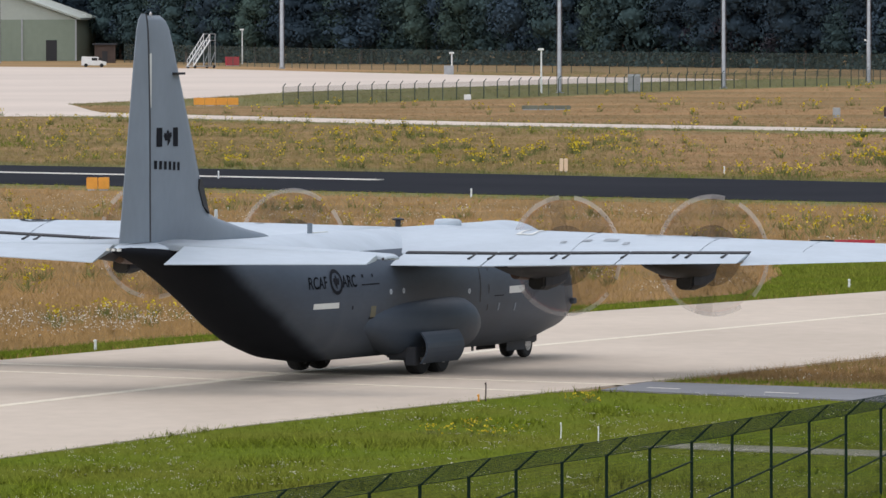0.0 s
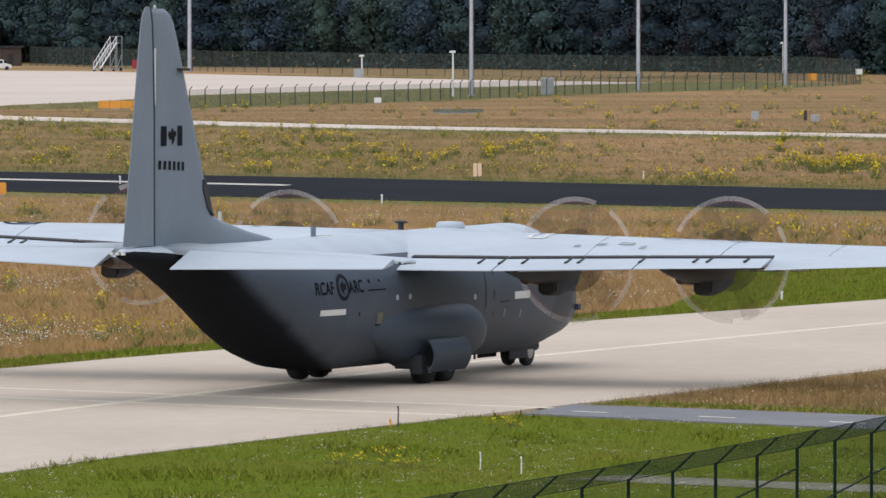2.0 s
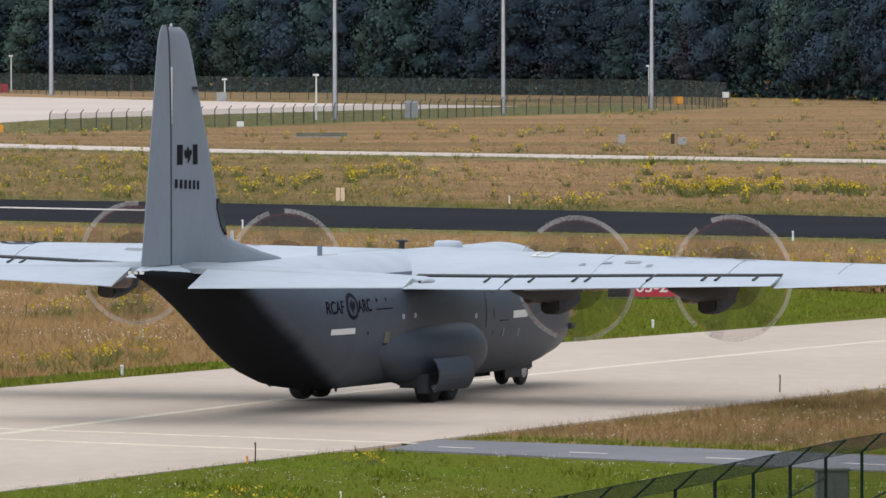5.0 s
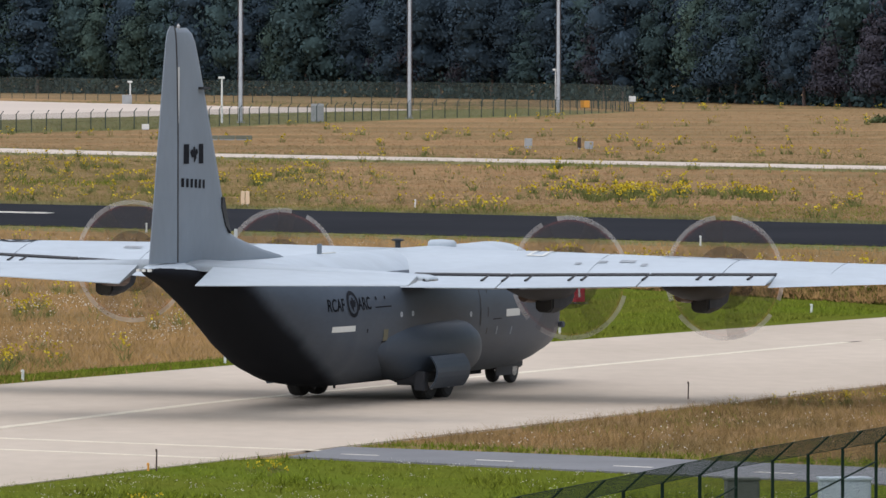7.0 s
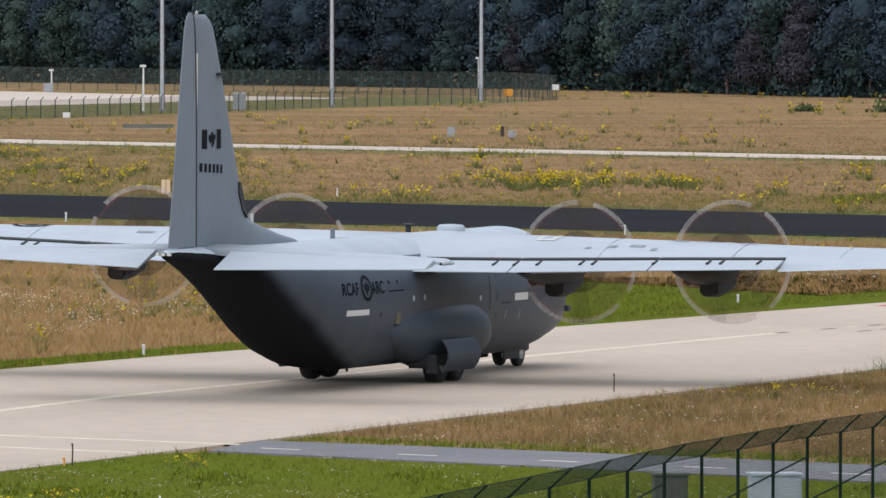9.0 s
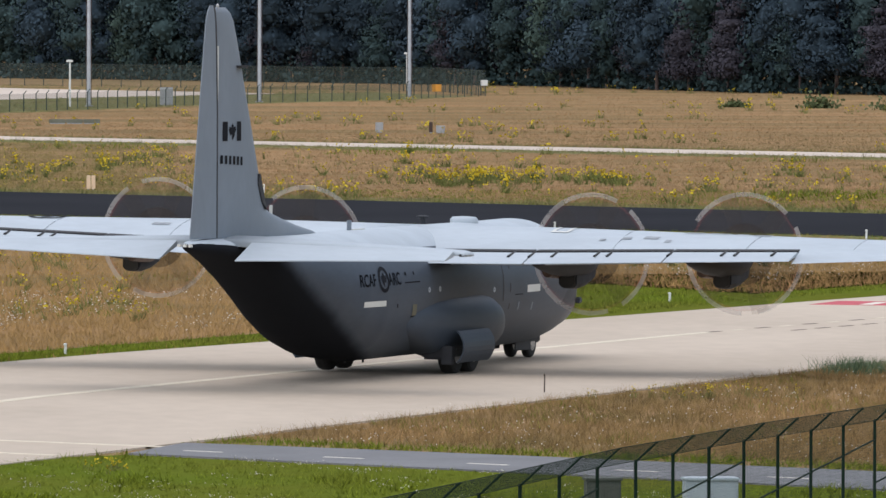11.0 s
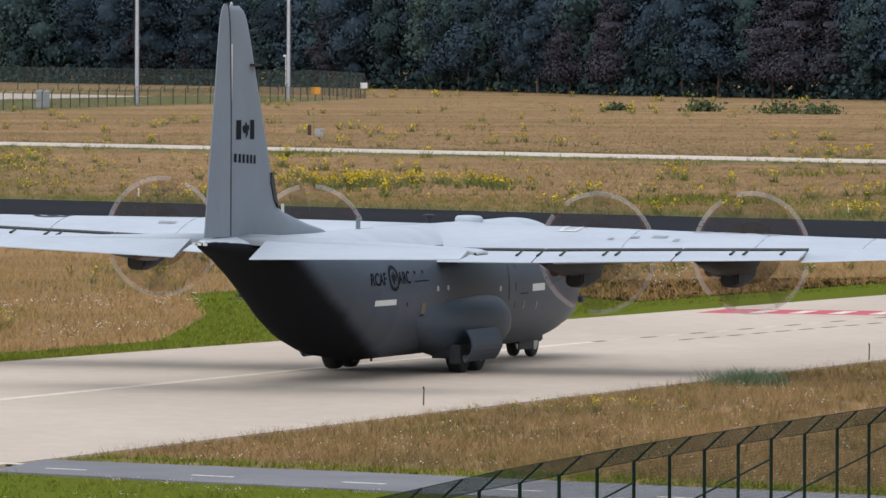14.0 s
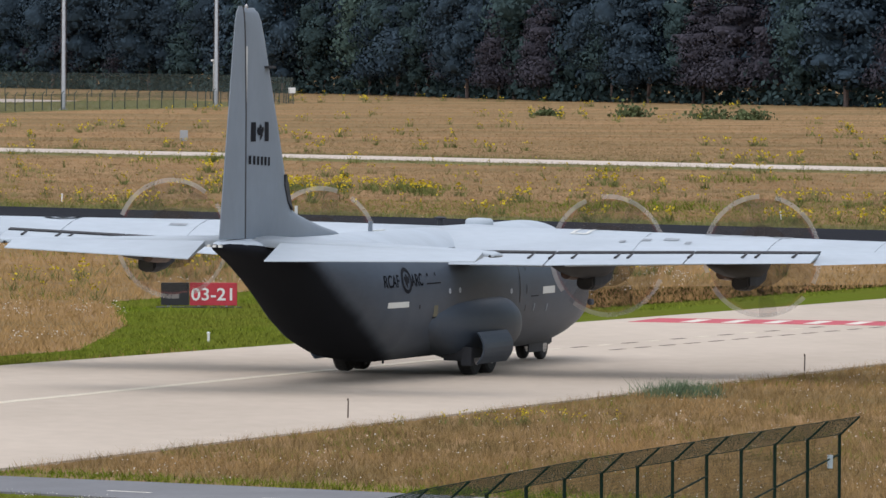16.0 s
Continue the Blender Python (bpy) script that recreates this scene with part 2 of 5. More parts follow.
def loft(bm, rings, cap=True, closed=True):
    """Skin over rings of points, all of one length."""
    rv = [[bm.verts.new(p) for p in r] for r in rings]
    n = len(rings[0])
    for a, b in zip(rv, rv[1:]):
        for i in range(n if closed else n - 1):
            bm.faces.new((a[i], a[(i + 1) % n], b[(i + 1) % n], b[i]))
    if cap:
        bm.faces.new(rv[0][::-1])
        bm.faces.new(rv[-1])
    return bm


def tube(bm, p, q, r, r2=None, n=8):
    p, q = Vector(p), Vector(q)
    d = (q - p).normalized()
    u = d.orthogonal().normalized()
    w = d.cross(u)
    ring = lambda c, k: [c + k * (math.cos(2 * math.pi * i / n) * u + math.sin(2 * math.pi * i / n) * w) for i in range(n)]
    return loft(bm, [ring(p, r), ring(q, r if r2 is None else r2)])


def lathe(bm, profile, axis="x", n=24):
    """Turn a profile of (along, radius) about an axis."""
    rings = []
    for a, r in profile:
        ring = []
        for i in range(n):
            c, s = r * math.cos(2 * math.pi * i / n), r * math.sin(2 * math.pi * i / n)
            ring.append((a, c, s) if axis == "x" else (c, a, s) if axis == "y" else (c, s, a))
        rings.append(ring)
    return loft(bm, rings)


def interp(x, table):
    """Smooth values between rows of a table, by its first column."""
    xs = [r[0] for r in table]
    out = []
    for k in range(1, len(table[0])):
        out.append(float(np.interp(x, xs, [r[k] for r in table])))
    return out


def spread(poly, z0, z1, name, material, label, category, kind="structure"):
    """A flat slab with the outline poly."""
    bm = bmesh.new()
    top = [bm.verts.new((x, y, z1)) for x, y in poly]
    low = [bm.verts.new((x, y, z0)) for x, y in poly]
    bm.faces.new(top)
    for i in range(len(poly)):
        j = (i + 1) % len(poly)
        bm.faces.new((low[i], low[j], top[j], top[i]))
    bmesh.ops.triangulate(bm, faces=[f for f in bm.faces if len(f.verts) > 4])
    return thing(name, label, category, kind=kind, bm=bm, material=material)


def strip(line, width, z0, z1, name, material, label, category, kind="structure"):
    """A slab of even width along a polyline."""
    left, right = [], []
    for i, p in enumerate(line):
        a, b = Vector(line[max(i - 1, 0)]), Vector(line[min(i + 1, len(line) - 1)])
        d = (b - a).normalized()
        n = Vector((-d.y, d.x)) * width / 2
        left.append(tuple(Vector(p) + n))
        right.append(tuple(Vector(p) - n))
    return spread(left + right[::-1], z0, z1, name, material, label, category, kind)


def inside(x, y, poly):
    """Which of the points x, y lie within the outline poly."""
    hit = np.zeros(len(x), bool)
    for (x0, y0), (x1, y1) in zip(poly, poly[1:] + poly[:1]):
        cross = (y0 > y) != (y1 > y)
        hit ^= cross & (x < (x1 - x0) * (y - y0) / ((y1 - y0) or 1e-9) + x0)
    return hit

# ---- ground and paved surfaces ----
TAXI_O, TAXI_D, TAXI_R = Vector((2.9, 267.8)), Vector((0.421, 0.907)), Vector((0.907, -0.421))


def tx(s, n):
    """A place s metres along the taxiway and n metres to its right."""
    p = TAXI_O + s * TAXI_D + n * TAXI_R
    return (p.x, p.y)


bm = bmesh.new()
bmesh.ops.create_grid(bm, x_segments=8, y_segments=8, size=4000)
ground = thing("ground", "flat airfield meadow of dry straw-coloured grass", "ground", kind="structure", bm=bm, material=GRASS_DRY)

FAR_EDGE = [tx(s, n) for s, n in ((-110, -15), (-60, -12.5), (-18, -11.8), (0, -12.2), (30, -11.6), (60, -9.5), (100, -7), (140, -5))]
NEAR_EDGE = [tx(s, n) for s, n in ((-110, 19), (-75, 17.5), (-55, 15.6), (-38, 15.2), (-25, 15.0), (0, 14.7), (25, 14.6), (60, 14.6), (100, 15), (140, 15))]
spread(FAR_EDGE + NEAR_EDGE[::-1], 0.0, 0.06, "taxiway", CONCRETE, "pale beige concrete taxiway with faint tyre stains", "taxiway")

ROAD_POLY = [(4.8, 233.9), (6.4, 239.4), (11.5, 235.4), (16, 231.6), (24.2, 224), (47, 202.2), (42.5, 196.5), (20.0, 219.2), (11.1, 227.7)]
spread(ROAD_POLY, 0.0, 0.07, "service_road", ROAD, "narrow grey asphalt service road meeting the taxiway", "road")
runway_pts = [(-160, 742), (-33, 603), (0, 571), (26, 541), (52, 510), (120, 437), (200, 352)]
runway_low = [(200, 300), (120, 384), (48, 457), (27, 480), (0, 507), (-30, 539), (-160, 680)]
spread(runway_pts + runway_low, 0.0, 0.05, "runway", ASPHALT, "dark asphalt runway across the meadow", "runway")
strip([(-110, 1020), (-60, 930), (-26, 864), (0, 815), (38, 767), (71, 724), (90, 699), (150, 620)], 13, 0.0, 0.05, "perimeter_road", APRON,
      "pale concrete perimeter road", "road")
spread([(-260, 900), (-60, 872), (-33, 868), (-38, 915), (-43, 975), (-29, 1035), (-18, 1106), (20, 1205), (46, 1262), (38, 1285), (20, 1315), (-10, 1391), (-43, 1491), (-79, 1537), (-260, 1640)],
       0.0, 0.06, "apron", APRON, "wide pale concrete apron beside the woods", "apron")

GREEN_NEAR = [tx(-110, 18.5), tx(-75, 17.2), tx(-55, 15.3), tx(-38, 14.9), (2.6, 232.2), (4.7, 233.7), (11.1, 227.6), (20.0, 219.1), (34, 205), (30, 150), (10, 90), (-40, 90)]
spread(GREEN_NEAR, 0.0, 0.03, "verge", GRASS_GREEN, "mown green grass beside the taxiway", "grass")
GREEN_FAR = [tx(s, n) for s, n in ((-110, -15.3), (-60, -12.7), (-18, -12.0), (0, -12.3), (28, -11.8), (60, -9.8), (100, -7.2), (140, -5.2), (140, -11), (100, -13), (118, -33), (101, -33), (76, -22), (53, -14.2), (28, -15.0), (0, -15.6), (-18, -15.4), (-60, -16), (-110, -19))]
spread(GREEN_FAR, 0.0, 0.025, "verge", GRASS_GREEN, "strip of green grass along the taxiway and round the sign", "grass")
spread([(-42, 968), (-20, 955), (8.6, 1024), (38.5, 1126), (59, 1174), (74, 1230), (62, 1290), (46, 1266), (20, 1209), (-18, 1110), (-29, 1039)], 0.0, 0.02, "verge", GRASS_PALE, "green grass beside the apron fence", "grass")
strip([(-150, 673), (-30, 533), (0, 502), (27, 475), (48, 452), (120, 379)], 8, 0.0, 0.02, "verge", GRASS_PALE, "green grass along the runway's near edge", "grass")
strip([(-150, 738), (-33, 608), (0, 576), (26, 546), (52, 515), (120, 442)], 9, 0.0, 0.02, "verge", GRASS_PALE, "green grass along the runway's far edge", "grass")
strip([(-60, 915), (-26, 849), (0, 800), (38, 752), (71, 709), (90, 684), (150, 605)], 12, 0.0, 0.02, "verge", GRASS_PALE, "green grass along the perimeter road", "grass")

# painted lines
CENTRE = [(-25, 196), (-13.5, 224), (2.9, 267.8), (17.1, 298.5), (27.5, 320)]
strip(CENTRE, 0.5, 0.06, 0.066, "centre_line", LINE_Y, "faded pale centre line along the taxiway", "marking")
for a, b in (((-16, 249.3), (2.9, 232.9)), ((-16, 255.2), (6.2, 236.9))):
    strip([a, b], 0.4, 0.06, 0.067, "crossing_line", LINE_Y, "white line where the road crosses the taxiway", "marking")
for i in range(20):
    a = Vector((27.5, 320)) + i * 2.3 * Vector((0.471, 0.882))
    b = a + 1.15 * Vector((0.471, 0.882))
    strip([tuple(a), tuple(b)], 0.22, 0.06, 0.066, "dash", LINE_Y if i % 2 else BROWN, "short dash of the taxiway's stop marking", "marking")
    strip([tuple(a + Vector((3.3, 1.9))), tuple(b + Vector((3.3, 1.9)))], 0.2, 0.06, 0.066, "dash", BROWN, "short dash of the taxiway's stop marking", "marking")
for i in range(9):
    f = lambda u: tuple(Vector((6.3, 235.1)).lerp(Vector((22.3, 220.4)), u))
    strip([f(i / 4.5), f(i / 4.5 + 0.06)], 0.14, 0.07, 0.076, "dash", LINE_W, "white dash along the service road", "marking")
for off in (-1.1, 1.1):
    strip([(-62, 611 + off), (-30, 575 + off), (-4, 548 + off)], 0.9, 0.05, 0.06, "runway_line", LINE_W, "white line painted on the runway", "marking")
strip([(35.0, 352.2), (45.8, 348.1)], 4.6, 0.06, 0.066, "painted_panel", RED, "worn red panel painted on the taxiway", "marking")
for i in range(6):
    u = i / 6 + 0.1
    c = Vector((36, 351.9)).lerp(Vector((45, 348.9)), u)
    strip([(c.x - 0.5, c.y - 1.9), (c.x + 0.5, c.y + 1.1)], 0.55, 0.066, 0.072, "painted_bar", LINE_W, "white painted bar on the red panel", "marking")

# ---- the aircraft: forward is +x, its origin on the ground between the main wheels ----
FUS = [  # station, half width, bottom, top, squareness below
    (-19.15, 0.10, 4.42, 4.58, 2.0), (-18.5, 0.34, 4.28, 4.66, 2.0), (-17.4, 0.68, 4.10, 4.68, 2.0), (-16, 0.92, 3.72, 4.68, 2.0), (-14, 1.22, 3.0, 4.68, 2.0), (-12, 1.54, 2.24, 4.67, 2.1),
    (-10, 1.87, 1.47, 4.66, 2.25), (-8.4, 2.08, 0.97, 4.66, 2.4), (-7, 2.16, 0.67, 4.66, 2.5), (-5.5, 2.16, 0.53, 4.66, 2.4), (9.5, 2.16, 0.52, 4.68, 2.3), (11.2, 2.12, 0.56, 4.70, 2.2), (12.1, 2.02, 0.64, 4.48, 2.1),
    (12.9, 1.80, 0.74, 3.98, 2.0), (13.7, 1.50, 0.84, 3.28, 2.0), (14.4, 1.12, 0.98, 2.74, 2.0), (14.9, 0.76, 1.18, 2.40, 2.0), (15.2, 0.20, 1.58, 2.0, 2.0)]


def fus_point(x, a):
    hw, zb, zt, sq = interp(x, FUS)
    zc, hz = (zb + zt) / 2, (zt - zb) / 2
    c, s = math.cos(a), math.sin(a)
    k = sq if s < 0 else 2.25
    return (x, hw * math.copysign(abs(c) ** (2 / k), c), zc + hz * math.copysign(abs(s) ** (2 / k), s))


def fus_side(x, z, out=0.012):
    """The starboard skin at station x and height z, a little proud."""
    hw, zb, zt, sq = interp(x, FUS)
    zc, hz = (zb + zt) / 2, (zt - zb) / 2
    k = sq if z < zc else 2.25
    return -hw * max(0.0, 1 - (abs(z - zc) / hz) ** k) ** (1 / k) - out


def airfoil(chord, thick, n=9):
    """Outline of a wing's section, from the trailing edge over the top; leading edge at 0, tail at -chord."""
    xs = [(1 - math.cos(math.pi * i / n)) / 2 for i in range(n + 1)]
    y = lambda x: 5 * thick * (0.2969 * math.sqrt(x) - 0.126 * x - 0.3516 * x * x + 0.2843 * x ** 3 - 0.1036 * x ** 4)
    cam = lambda x: 0.07 * x * (1 - x) * 1.2
    top = [(-x * chord, (cam(x) + y(x)) * chord) for x in xs[::-1]]
    low = [(-x * chord, (cam(x) - y(x)) * chord) for x in xs[1:]]
    return top + low


def wing_at(v):
    """Leading edge, chord, base height, thickness and rearward fall of the wing, v metres out."""
    return interp(v, [(0, 2.35, 4.9, 4.39, 0.20, 0.22), (5.2, 2.3, 4.85, 4.41, 0.195, 0.20), (13.4, 1.95, 3.95, 4.39, 0.165, 0.13), (20.0, 1.65, 2.65, 4.47, 0.13, 0.10), (20.25, 1.3, 2.0, 4.475, 0.10, 0.10)])


CUT = 0.73


def wing_top(v, f):
    """The upper skin at fraction f of the chord, v metres out."""
    le, chord, z, th, fall = wing_at(v)
    y = 5 * th * (0.2969 * math.sqrt(f) - 0.126 * f - 0.3516 * f * f + 0.2843 * f ** 3 - 0.1036 * f ** 4)
    return le - f * chord, z + (0.084 * f * (1 - f) + y) * chord - fall * f * chord


def wing_mesh(side):
    bm, rings = bmesh.new(), []
    for v in (0.0, 2.0, 5.0, 8.0, 10.2, 13.8, 13.85, 16, 19, 20.0, 20.25):
        le, chord, z, th, fall = wing_at(v)
        keep = CUT if v < 13.82 else 1.0
        ring = []
        for x, h in airfoil(chord, th):
            if x < -chord * keep:
                x = -chord * keep
                h = wing_top(v, keep)[1] - z + fall * keep * chord - (0.0 if h > 0.02 * chord else 0.12)
            ring.append((le + x, side * v, z + h + fall * x))
        rings.append(ring)
    return loft(bm, rings)


aircraft = thing("transport_aircraft", "grey four-engined military transport aircraft taxiing with turning propellers", "aircraft")
bm = bmesh.new()
stations = sorted({round(-14.0 + 0.25 * i, 2) for i in range(33)} | {-19.15, -18.9, -18.5, -17.9, -17.4, -16.7, -16, -15, -5.5, -3, 0, 3, 6, 8, 9.5, 10.4, 11.2, 11.6, 12.1, 12.5, 12.9, 13.3, 13.7, 14.1, 14.4, 14.7, 14.9, 15.1, 15.2})
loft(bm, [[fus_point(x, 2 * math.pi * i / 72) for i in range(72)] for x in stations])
fuselage = part("fuselage", bm, SKIN, aircraft, "matt grey rounded fuselage, upswept tail painted shade-dark, back painted sky-lit pale", smooth=True)
fuselage.data.materials.append(SKYLIT_GREY)
# Upward faces take the paler grey: sky light on the back put into colour.
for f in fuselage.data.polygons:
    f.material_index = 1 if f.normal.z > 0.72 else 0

# fin with dorsal fillet, rudder behind it
def fin_ring(z, le, te, th):
    c = le - te
    n = 8
    up = [(le - c * (1 - math.cos(math.pi * i / n)) / 2, th * math.sin(math.pi * min(1, i / n) ** 0.8)) for i in range(n + 1)]
    return [(x, y, z) for x, y in up] + [(x, -y, z) for x, y in up[-2:0:-1]]


bm = bmesh.new()
FIN = [(4.5, -7.2, -16.95, 0.30), (4.74, -8.2, -16.96, 0.30), (4.94, -9.7, -16.97, 0.30), (5.18, -11.1, -16.98, 0.295), (5.36, -12.05, -16.99, 0.29), (5.52, -12.6, -17.0, 0.285), (6.4, -13.1, -17.02, 0.265), (8, -13.87, -17.05, 0.235), (9.5, -14.6, -17.08, 0.19), (10.76, -15.2, -17.1, 0.15), (11.3, -15.48, -17.11, 0.12), (11.55, -15.72, -17.11, 0.09), (11.72, -16.1, -17.11, 0.04)]
loft(bm, [fin_ring(*r) for r in FIN])
fin = part("fin", bm, HALF_LIT_GREY, aircraft, "tall tapered grey tail fin", smooth=True)
bm = bmesh.new()
RUD = [(4.70, -17.02, -18.80, 0.2), (5.1, -17.03, -18.72, 0.2), (8.6, -17.08, -18.17, 0.17), (10.6, -17.13, -17.86, 0.13), (11.3, -17.15, -17.73, 0.10), (11.6, -17.16, -17.6, 0.07), (11.78, -17.16, -17.4, 0.03)]
rings = []
for z, le, te, th in RUD:
    rings.append([(le, th, z), ((le + te) / 2, th * 0.6, z), (te, 0.015, z), (te, -0.015, z), ((le + te) / 2, -th * 0.6, z), (le, -th, z)])
loft(bm, rings)
rudder = part("rudder", bm, HALF_LIT_GREY, fin, "grey rudder behind a dark hinge gap")
bm = bmesh.new()
loft(bm, [[(le + 0.06, th + 0.006, z), (le - 0.03, th + 0.006, z), (le - 0.03, -th - 0.006, z), (le + 0.06, -th - 0.006, z)] for z, le, te, th in RUD])
part("hinge_gap", bm, SEAM, fin)
bm = bmesh.new()
lathe(bm, [(11.6, 0.05), (11.78, 0.05), (11.84, 0.01)], "z", 10)
part("beacon", bm, METAL, fin, at=pose(-16.75, 0, 0))
bm = bmesh.new()
loft(bm, [[(le + 0.03, 0.0, z), (le - 0.2, 0.22, z), (le - w, 0.272, z), (le - w, -0.272, z), (le - 0.2, -0.22, z)] for z, le, w in ((5.5, -12.56, 0.3), (5.75, -12.7, 0.62), (6.3, -12.99, 0.66), (6.6, -13.15, 0.4))])
part("leading_edge_panel", bm, SEAM, fin, "dark leading edge panel")
part("blade_antenna", boxed(-15.5, -14.9, -0.34, 0.0, 9.88, 9.95), SEAM, fin)

# tailplane and drooped elevators
for side in (-1, 1):
    bm = bmesh.new()
    loft(bm, [[(-18.2 + 0.15 * v + c + x, side * v, 4.49 + h - 0.016 * v) for x, h in [(max(p, -c * 0.68), q) for p, q in airfoil(c, 0.085)]] for v, c in ((0.3, 4.5), (3, 3.75), (6, 2.85), (7.6, 2.3), (7.9, 1.7), (8.0, 1.2))])
    tail = part("tailplane", bm, SKYLIT_GREY, aircraft, "grey horizontal tailplane", smooth=True)
    bm = bmesh.new()
    rings = []
    for v, c in ((1.22, 4.27), (3, 3.75), (6, 2.85), (7.6, 2.3)):
        x0, ch, zz = -18.2 + 0.15 * v + 0.31 * c, 0.34 * c, 4.52 - 0.016 * v
        rings.append([(x0, side * v, zz + 0.09), (x0 - ch, side * v, 4.06 + 0.022 * v), (x0 - ch, side * v, 4.03 + 0.022 * v), (x0, side * v, zz - 0.09)])
    loft(bm, rings)
    part("elevator", bm, SKYLIT_GREY, tail, "drooped elevator")
    part("balance_horn", boxed(-16.5, -15.9, *sorted((side * 7.8, side * 8.0)), 4.33, 4.41, bevel=0.03), SEAM, tail)

# wings, flaps, flap gaps
for side in (-1, 1):
    wing = part("wing", wing_mesh(side), SKYLIT_GREY, aircraft, "long straight grey wing", smooth=True)
    for v0, v1 in ((1.9, 5.1), (5.16, 9.65), (9.71, 13.78)):
        bm, gap = bmesh.new(), bmesh.new()
        rings, grings = [], []
        for v in (v0, v1):
            x0, z0 = wing_top(v, CUT)
            le, chord = wing_at(v)[:2]
            ch, a = 0.29 * chord, radians(15)
            prof = [(0.03, -0.03), (0.15, 0.01), (0.5, 0.015), (1, 0.006), (1, -0.012), (0.5, -0.06), (0.1, -0.12)]
            rings.append([(x0 - ch * (p * math.cos(a) - q * math.sin(a)) - 0.03, side * v, z0 + ch * (q * math.cos(a) - p * math.sin(a))) for p, q in prof])
            grings.append([(x0 + 0.12, side * v, z0 + 0.055), (x0 - 0.10, side * v, z0 + 0.012), (x0 - 0.10, side * v, z0 - 0.09), (x0 + 0.12, side * v, z0 - 0.04)])
        loft(bm, rings)
        loft(gap, grings)
        part("flap", bm, SKYLIT_GREY, wing, "lowered flap panel")
        part("flap_gap", gap, SEAM, wing)
    for v in (4.43, 5.13, 5.88, 7.29, 7.7, 9.69, 11.44, 11.87, 13.08):
        x0, z0 = wing_top(v, CUT)
        ch = 0.29 * wing_at(v)[1]
        bm = bmesh.new()
        tube(bm, (x0 - 0.04, side * v, z0 - 0.03), (x0 - 0.55 * ch, side * v, z0 - 0.55 * ch * math.sin(radians(15)) + 0.03), 0.05, n=6)
        part("flap_track", bm, SEAM, wing, "dark flap track")
    part("tip_light", boxed(0.2, 0.45, *sorted((side * 20.2, side * 20.32)), 4.46, 4.53), METAL, wing)

